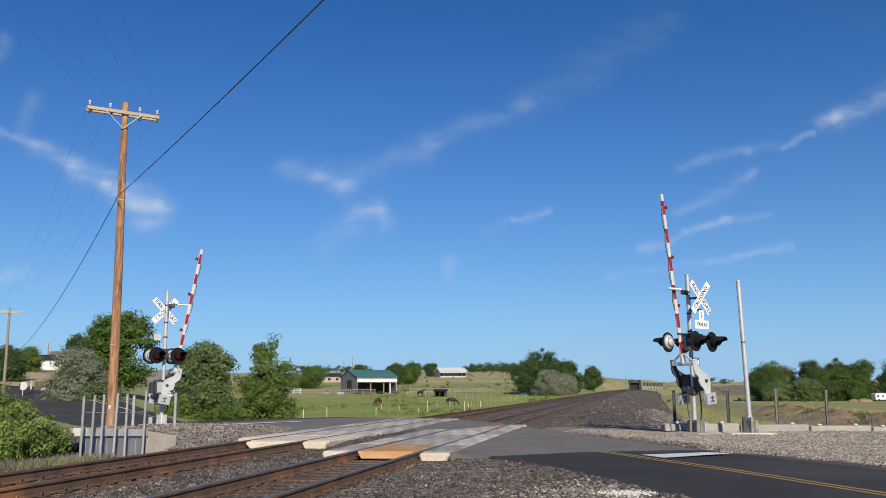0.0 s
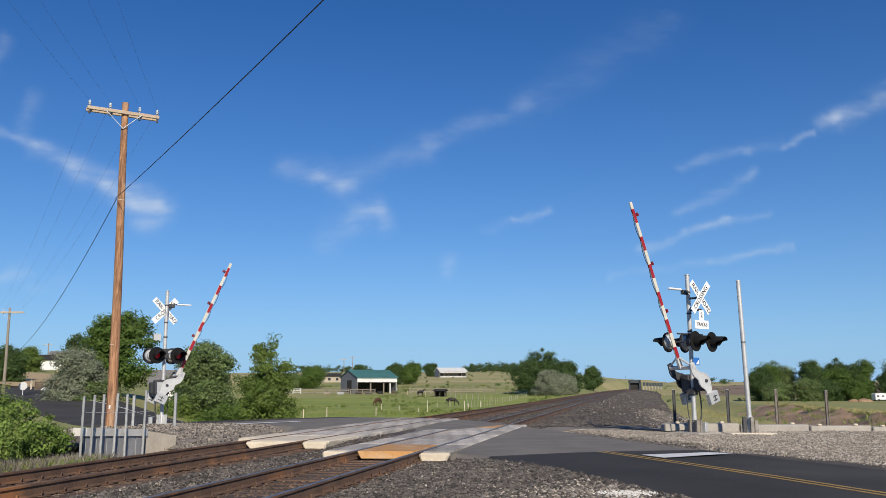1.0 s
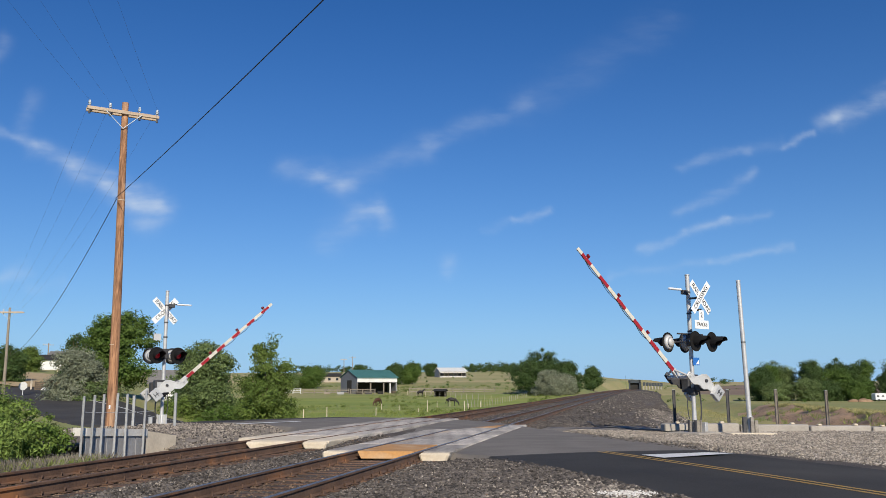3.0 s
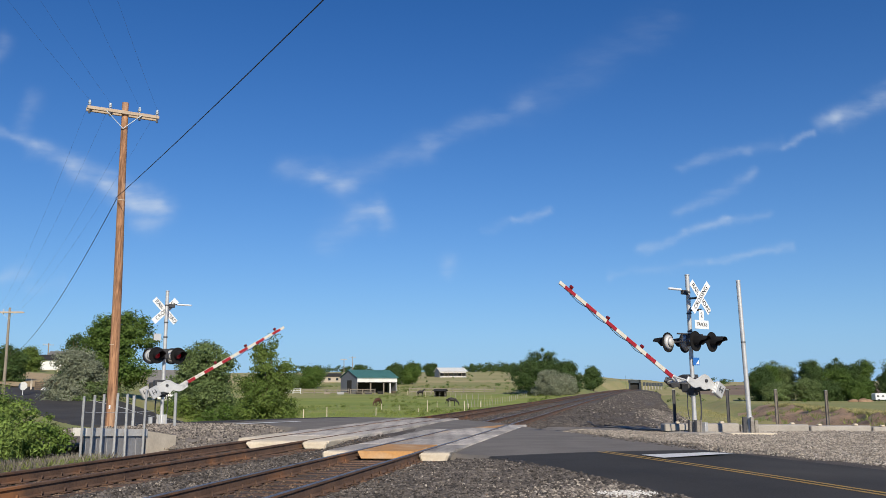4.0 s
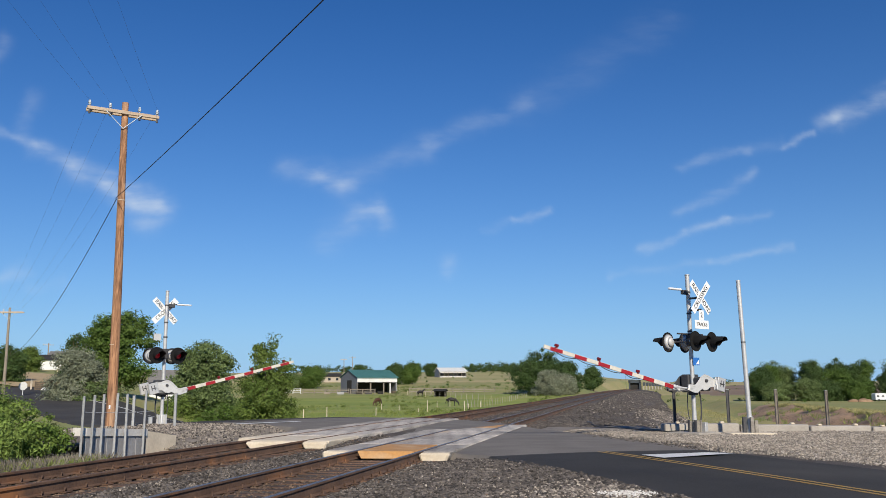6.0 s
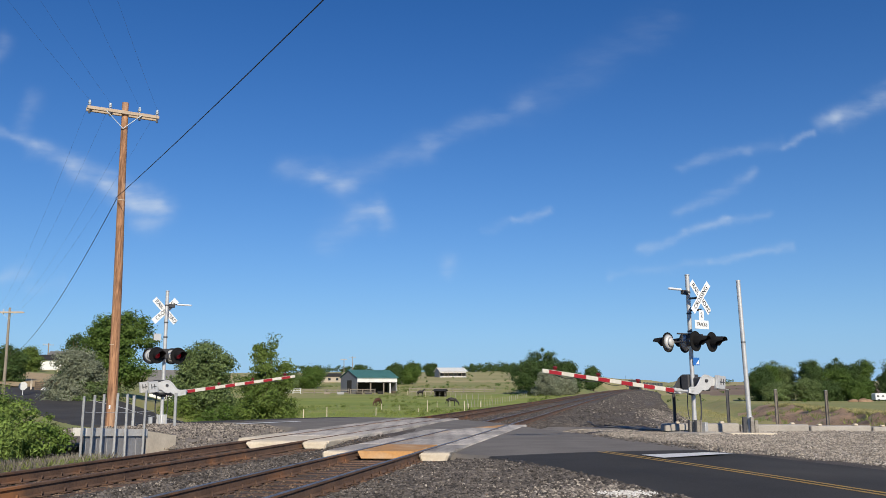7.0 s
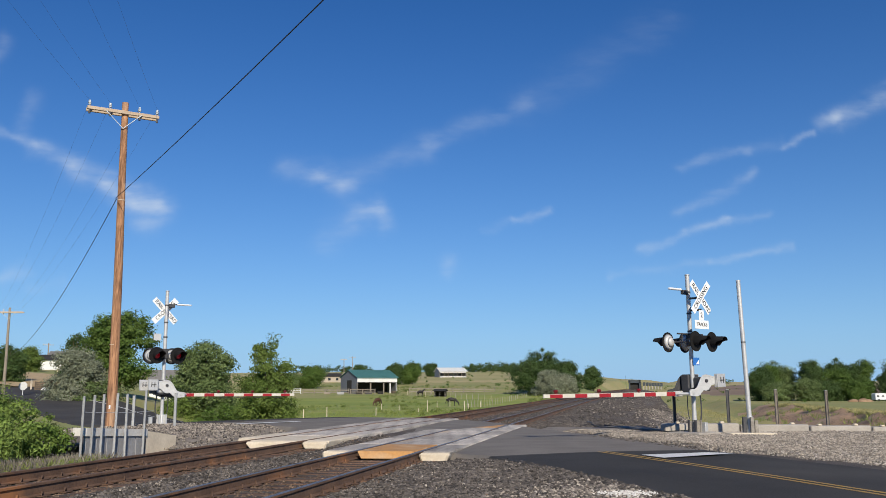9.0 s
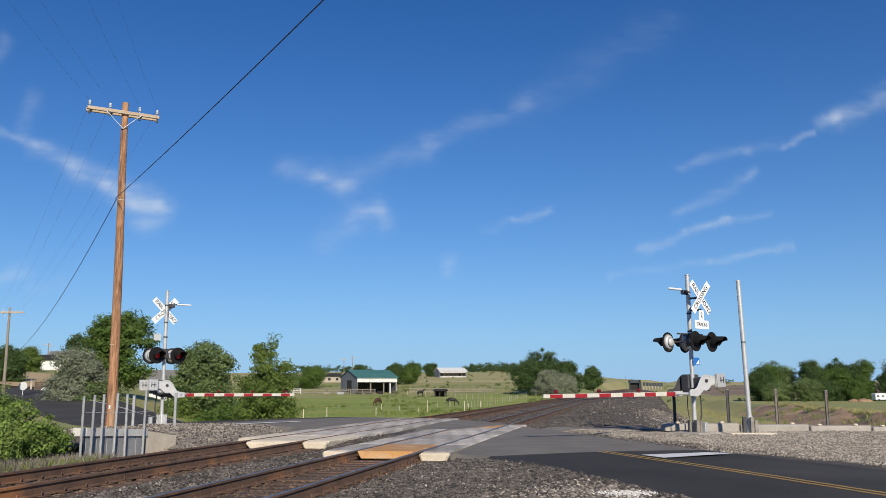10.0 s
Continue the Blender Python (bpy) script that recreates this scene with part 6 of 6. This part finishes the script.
def long_barn():
    x, y = 4.6, 420
    t = thing("farm_building", pose(x, y, gz(x, y) - 0.2, 0, 0, 14), "long white-roofed open farm building on the hill", "farm building")
    half, deep, eave, ridge = 6.6, 11.0, 3.2, 4.9
    turn = Matrix(((0, 1, 0, 0), (1, 0, 0, 0), (0, 0, 1, 0), (0, 0, 0, 1)))
    for x0 in (-half, half):
        bm = bmesh.new()
        prism(bm, [(0, -0.8), (deep, -0.8), (deep, eave), (deep / 2, ridge), (0, eave)], x0 - 0.1, x0 + 0.1, turn)
        part("gable_wall", bm, M["sheet"], t, "grey gable wall")
    bm = bmesh.new()
    box(bm, -half, half, deep - 0.2, deep - 0.05, -0.8, eave, 0.02)
    part("back_wall", bm, M["barnwhite"], t)
    bm = bmesh.new()
    box(bm, -half, half, -0.05, 0.08, -0.8, 0.7, 0.02)
    part("low_wall", bm, M["barnwhite"], t, "pale low front wall")
    bm = bmesh.new()
    box(bm, -half, half, -0.08, 0.06, eave - 0.75, eave, 0.02)
    part("fascia", bm, M["barnwhite"], t, "white metal fascia")
    for i in range(7):
        bm = bmesh.new()
        xa = -half + 2 * half * i / 6
        box(bm, xa - 0.14, xa + 0.14, 0.09, 0.35, -0.8, eave, 0.02)
        part("post", bm, M["wood"], t)
    for y0, y1, z0, z1 in ((-0.7, deep / 2, eave - 0.2, ridge + 0.1), (deep / 2, deep + 0.5, ridge + 0.1, eave - 0.2)):
        bm = bmesh.new()
        for i in range(16):
            xa = -half - 0.5 + (2 * half + 1) * i / 16
            for v in box(bm, xa, xa + 1.04, y0, y1, 0, 0.12) + box(bm, xa, xa + 0.1, y0, y1, 0.12, 0.2):
                v.co.z += z0 + (z1 - z0) * (v.co.y - y0) / (y1 - y0)
        part("roof_slope", bm, M["barnwhite"], t, "white ribbed metal roof")


long_barn()
shed("animal_shelter", -1.0, 203, 2.5, 2.2, 1.5, -12, M["dark"], M["dark"], "small dark open animal shelter", 0.2, True)
shed("farm_shed", -44, 330, 9, 6, 2.4, 10, M["housewall"], M["dark"], "low brown shed under trees", 1.0)
shed("house", -92, 215, 14, 8, 2.8, 15, M["housewall"], M["houseroof"], "tan house beside the far road", 1.6)
shed("house", -31.0, 98, 5, 5, 2.3, 8, M["barnwhite"], M["houseroof"], "white house behind roadside trees", 1.3)
shed("house", -88, 190, 8, 6, 2.3, 10, M["barnwhite"], M["dark"], "pale house by the road bend", 1.0)


def fence_post(x, y, h, mt, label, group):
    t = thing("fence_post", pose(x, y, gz(x, y)), label, "fence post", group)
    bm = bmesh.new()
    tube(bm, (0, 0, -0.3), (0, 0, h), 0.04, 0.035, 8)
    part("post", bm, M[mt], t)


for px_, py_, h in ((-10.9, 67, 1.25), (-10.3, 76, 1.3), (-6.6, 84, 1.0), (-8.3, 115, 1.0), (-2.9, 98, 0.6), (-5.8, 112, 0.8), (-2.0, 105, 1.6), (2.4, 100, 1.5), (3.4, 118, 0.9), (-4.9, 62, 0.5), (-1.0, 128, 1.2), (1.0, 140, 1.2), (5.6, 132, 1.1)):
    fence_post(px_, py_, h * 0.85, "cream", "white pasture post standing in grass", "pasture posts")
for i in range(26):
    fence_post(3.0 + 0.62 * i, 128 + 2.6 * i, 1.1, "block" if i % 3 else "wood", "white wire fence post along the pasture", "wire fence posts")


for i in range(17):
    fence_post(-9.0 + 1.16 * i, 214 - 2.5 * i, 1.15, "block" if i % 4 else "cream", "pale wire fence post beside the barn", "barn fence posts")


def pasture_weeds():
    """Rank dark grass and thistles in drifts over the grazed field."""
    rng = np.random.default_rng(44)
    lobes = []
    while len(lobes) < 330:
        a, r = radians(rng.uniform(-13, 9)), 75 + 210 * rng.random() ** 0.8
        x, y = r * math.sin(a), r * math.cos(a)
        if x * CT - y * ST > -14.5 or noise.noise(Vector((x * 0.06, y * 0.025, 1.0))) < 0.05:
            continue
        q = rng.uniform(0.10, 0.30) * (0.6 + r / 250)
        lobes.append(((x, y, gz(x, y) + 0.1 * q), (q * 4.5, q * 2.5, q * 0.7)))
    vs, fs = leaf_cloud(rng, lobes, 46000, 0.10)
    me = bpy.data.meshes.new("pasture_weeds")
    me.from_pydata(vs, [], fs)
    me.materials.append(M["weed"])
    tagged(new("pasture_weeds", me), "drifts of dark rank grass in the grazed pasture", "weeds", kind="stuff")


pasture_weeds()


def rail_fence(x0, y0, x1, y1, label, mt):
    d = math.hypot(x1 - x0, y1 - y0)
    t = thing("rail_fence", pose(x0, y0, gz((x0 + x1) / 2, (y0 + y1) / 2), 0, 0, math.degrees(math.atan2(y1 - y0, x1 - x0))), label, "fence")
    k = max(2, int(d / 3))
    for i in range(k + 1):
        bm = bmesh.new()
        box(bm, d * i / k - 0.09, d * i / k + 0.09, -0.09, 0.09, -0.6, 1.5, 0.02)
        part("post", bm, M[mt], t)
    for z in (0.5, 0.95, 1.35):
        bm = bmesh.new()
        box(bm, 0, d, 0.1, 0.15, z - 0.08, z + 0.08, 0.01)
        part("rail", bm, M[mt], t)


rail_fence(-37, 226, -24.5, 222, "pale timber rail fence beside the barn", "wood")
rail_fence(-24.0, 221, -17.5, 219, "grey timber rail fence before the barn", "wood")
rail_fence(-42, 228, -37.6, 226, "white timber rail fence panel", "barnwhite")
rail_fence(-9.0, 224, 14, 236, "grey timber corral fence beyond the barn", "wood")


def horse(x, y, rz, coat, label, grazing=True):
    t = thing("horse", pose(x, y, gz(x, y), 0, 0, rz), label, "horse", "horses")
    bm = bmesh.new()
    bmesh.ops.create_uvsphere(bm, u_segments=18, v_segments=12, radius=1, matrix=Matrix.Translation((0, 0, 1.08)) @ Matrix.Diagonal((0.80, 0.30, 0.34, 1)))
    for v in bm.verts:
        k = v.co.x
        v.co.z += 0.05 * math.cos(3.2 * k)
        v.co.y *= 1 + 0.12 * math.cos(4.5 * k + 0.5)
    part("body", bm, coat, t, smooth=True)
    for lx, ly in ((0.55, 0.15), (0.60, -0.15), (-0.58, 0.15), (-0.52, -0.15)):
        bm = bmesh.new()
        tube(bm, (lx * 0.95, ly, 0.98), (lx, ly, 0.52), 0.12, 0.06, 10)
        tube(bm, (lx, ly, 0.52), (lx + 0.02, ly, 0.08), 0.055, 0.045, 8)
        tube(bm, (lx + 0.03, ly, 0.0), (lx + 0.02, ly, 0.09), 0.075, 0.055, 8)
        part("leg", bm, coat, t)
    bm = bmesh.new()
    nk = Vector((1.22, 0, 0.62)) if grazing else Vector((1.1, 0, 1.65))
    hd = Vector((1.36, 0, 0.14)) if grazing else Vector((1.5, 0, 1.5))
    tube(bm, (0.58, 0, 1.20), nk, 0.21, 0.12, 12)
    part("neck", bm, coat, t)
    bm = bmesh.new()
    tube(bm, nk + Vector((-0.02, 0, 0.06)), hd, 0.12, 0.065, 10)
    for sy in (-0.06, 0.06):
        tube(bm, nk + Vector((-0.03, sy, 0.08)), nk + Vector((-0.08, sy, 0.22)), 0.035, 0.008, 6)
    part("head", bm, coat, t)
    bm = bmesh.new()
    tube(bm, (-0.76, 0, 1.18), (-0.92, 0, 0.62), 0.05, 0.07, 8)
    tube(bm, (-0.92, 0, 0.62), (-0.93, 0, 0.40), 0.07, 0.02, 8)
    part("tail", bm, M["darkhorse"], t)


horse(-11.2, 147, 235, M["bay"], "brown bay horse grazing in the pasture")
horse(1.25, 146, -8, M["darkhorse"], "black horse grazing in the pasture")
horse(-5.6, 205, 30, M["darkhorse"], "dark horse standing behind a fence", False)


# ---- steel bridge where the line meets the skyline ----
def bridge():
    s = 400.0
    t = thing("railway_bridge", RAILWAY @ pose(TA + float(bend(s)) - 1.0, s, 1.0, 0, 0, -2), "dark steel railway bridge on concrete piers", "bridge")
    t.scale = (0.74, 1.0, 0.86)
    for x in (-3.6, 2.6):
        bm = bmesh.new()
        box(bm, x, x + 0.9, 0, 1.0, -2.0, 5.2, 0.05)
        part("portal_leg", bm, M["steel"], t)
    bm = bmesh.new()
    box(bm, -3.8, 3.7, 0, 1.0, 3.6, 5.3, 0.05)
    part("portal_beam", bm, M["steel"], t)
    bm = bmesh.new()
    box(bm, -3.4, 3.3, 1.2, 30, -0.4, 4.2, 0.05)
    part("girder_hall", bm, M["dark"], t, "dark girders beyond the portal")
    for i in range(7):
        bm = bmesh.new()
        x = 4.6 + i * 1.75
        box(bm, x, x + 1.6, 8, 9, 2.2 - 0.05 * i, 4.0 - 0.05 * i, 0.03)
        g = part("girder", bm, M["steel"], t)
        bm = bmesh.new()
        box(bm, x + 0.3, x + 0.9, 8.2, 8.8, -1.5, 2.2, 0.03)
        part("pier", bm, M["block"], t, "pale concrete pier")
    bm = bmesh.new()
    tube(bm, (-5.2, 0, -1), (-5.2, 0, 7.5), 0.12, 0.08, 8)
    part("signal_mast", bm, M["steel"], t)


bridge()


def camper():
    t = thing("camper", pose(113.0, 222, gz(113, 222), 0, 0, 8) @ Matrix.Scale(0.75, 4), "white camper van parked before trees", "camper")
    bm = bmesh.new()
    prism(bm, [(-3.2, 0.45), (2.2, 0.45), (2.2, 2.2), (1.6, 2.65), (-2.9, 2.65), (-3.2, 2.3)], -1.1, 1.1)
    b = part("body", bm, M["rv"], t, "white shell")
    bm = bmesh.new()
    prism(bm, [(2.2, 0.45), (3.6, 0.45), (3.6, 1.1), (2.9, 1.25), (2.4, 1.9), (2.2, 1.9)], -1.0, 1.0)
    part("cab", bm, M["rv"], t)
    for x in (-2.2, -0.4, 1.2):
        bm = bmesh.new()
        box(bm, x - 0.4, x + 0.4, -1.12, -1.09, 1.4, 1.95, 0.01)
        part("window", bm, M["window"], b)
    for x in (-2.0, 2.7):
        for y in (-1.0, 1.0):
            bm = bmesh.new()
            tube(bm, (x, y - 0.12, 0.38), (x, y + 0.12, 0.38), 0.38, seg=18)
            part("wheel", bm, M["tyre"], t)


camper()


def stop_sign():
    t = thing("road_sign", pose(-39.2, 80, gz(-39.2, 80), 0, 0, 10), "back of an octagonal road sign on a post", "road sign")
    bm = bmesh.new()
    tube(bm, (0, 0, 0.95), (0, 0.02, 0.95), 0.40, seg=8)
    bmesh.ops.rotate(bm, verts=bm.verts[:], cent=(0, 0, 0.95), matrix=Matrix.Rotation(radians(22.5), 3, "Y"))
    part("sign_plate", bm, M["alum"], t, "bare aluminium sign back")
    bm = bmesh.new()
    box(bm, -0.03, 0.03, 0.03, 0.07, -0.5, 1.2, 0.005)
    part("sign_post", bm, M["galv"], t)


stop_sign()
pad("dirt_lot", -76, -44, 96, 150, lambda x, y: gz(x, y) + 0.22, lambda x, y: math.hypot((x + 58 + 0.45 * (y - 120)) / 7.5, (y - 120) / 19) < 1 + 0.25 * rnd_noise(x, y, 0.2), M["sand"], "bare tan dirt slope beside the road bend", 1.0)
for x, y, r in ((104.5, 214, 1.0), (102.2, 215, 0.8), (106.4, 216, 0.7)):
    bm = bmesh.new()
    bmesh.ops.create_icosphere(bm, subdivisions=3, radius=r)
    for v in bm.verts:
        v.co *= 1 + 0.3 * noise.noise(v.co * 1.2 + Vector((x, y, 0)))
        v.co.x *= 1.6
        v.co.z *= 0.75
    o = mesh_ob("earth_pile", bm, M["bank"], True)
    o.matrix_world = pose(x, y, gz(x, y))
    tagged(o, "pile of tan earth and brush in dry grass", "earth pile", "earth piles")
for x, y, r in ((-6.2, 43.5, 0.35), (-5.6, 44.0, 0.25), (-41.6, 95.0, 0.55), (-42.6, 96.0, 0.4)):
    bm = bmesh.new()
    bmesh.ops.create_icosphere(bm, subdivisions=2, radius=r)
    for v in bm.verts:
        v.co *= 1 + 0.3 * noise.noise(v.co * 4 + Vector((x, 0, 0)))
        v.co.z *= 0.7
    o = mesh_ob("boulder", bm, M["signw"], True)
    o.matrix_world = pose(x - 2.0, y, gz(x - 2, y) + 0.1)
    tagged(o, "white painted boulder in grass", "boulder", "boulders")


def crate(x, y, w, rz):
    t = thing("timber_crate", pose(x, y, gz(x, y), 0, 0, rz), "brown slatted timber crate by the road bend", "crate")
    for i in range(5):
        for yy in (-w / 2, w / 2):
            bm = bmesh.new()
            box(bm, -w / 2, w / 2, yy - 0.02, yy + 0.02, 0.04 + 0.2 * i, 0.20 + 0.2 * i, 0.006)
            part("slat", bm, M["bark"], t)
    for sx in (-1, 1):
        bm = bmesh.new()
        box(bm, sx * w / 2 - 0.05, sx * w / 2 + 0.05, -w / 2 + 0.03, w / 2 - 0.03, -0.2, 1.02, 0.01)
        part("end_board", bm, M["bark"], t)


crate(-45.4, 97, 1.3, 20)
fence_post(-46.9, 97.5, 1.25, "cream", "white post beside the road bend", "road bend posts")
fence_post(-47.5, 99.0, 1.1, "cream", "white post beside the road bend", "road bend posts")
fence_post(-50.5, 112.0, 1.9, "cream", "white post beside the road bend", "road bend posts")


def trough(x, y, w, rz, mt, label):
    t = thing("feed_trough", pose(x, y, gz(x, y), 0, 0, rz), label, "feed trough", "troughs before the barn")
    for sy in (-1, 1):
        bm = bmesh.new()
        prism(bm, [(-w / 2, 0.75), (w / 2, 0.75), (w / 2 - 0.12, 0.1), (-w / 2 + 0.12, 0.1)], sy * 0.32 - 0.02, sy * 0.32 + 0.02)
        part("side", bm, M[mt], t)
    bm = bmesh.new()
    box(bm, -w / 2 + 0.1, w / 2 - 0.1, -0.30, 0.30, 0.08, 0.14, 0.01)
    for sx in (-1, 1):
        box(bm, sx * (w / 2 - 0.09) - 0.03, sx * (w / 2 - 0.09) + 0.03, -0.30, 0.30, -0.2, 0.74, 0.01)
    part("trough_base", bm, M[mt], t)


for x, y, w, rz, mt in ((-22.0, 222.5, 1.6, 30, "dark"), (-19.6, 223.5, 2.0, 34, "darkbox"), (-16.6, 225.0, 1.5, 25, "dark"), (-13.0, 228.5, 1.8, 40, "bark"), (-26.5, 221.0, 1.8, 10, "sheet"), (-30.2, 223.0, 1.6, -5, "wood")):
    trough(x, y, w, rz, mt, "low feed trough on bare ground before the barn")


# ---- what moves: the two gate arms come down ----
def motions():
    def lower(arm, shaft, rows):
        x, z, turn = shaft
        c, sn = math.cos(radians(turn)), math.sin(radians(turn))
        walk(arm, [(t, pose(x * c, x * sn, z, 0, -a, turn)) for t, a in rows])

    lower(east_arm, EAST_SHAFT, [(0, 83.7), (0.5, 76.4), (1, 70.1), (1.5, 63.7), (2, 56.9), (2.5, 50.2), (3.2, 41.4), (4, 31.7), (4.5, 26.1), (5, 21.2), (5.5, 16.8), (6.2, 11.5), (7, 6.4), (7.3, 4.7), (7.5, 3.5), (7.9, 1.3), (8.2, 0.1), (8.5, -0.3), (9.2, -0.4), (10, -0.4)])
    lower(west_arm, WEST_SHAFT, [(0, 80.1), (0.5, 73.0), (1, 66.3), (1.5, 60.0), (2, 53.6), (2.5, 47.3), (3.2, 38.6), (4, 29.5), (4.5, 24.9), (5, 20.9), (5.5, 17.3), (6.2, 12.6), (6.9, 8.2), (7.3, 5.7), (7.5, 4.8), (8.0, 2.3), (8.3, 0.4), (8.5, -0.2), (9.2, -0.4), (10, -0.4)])


motions()
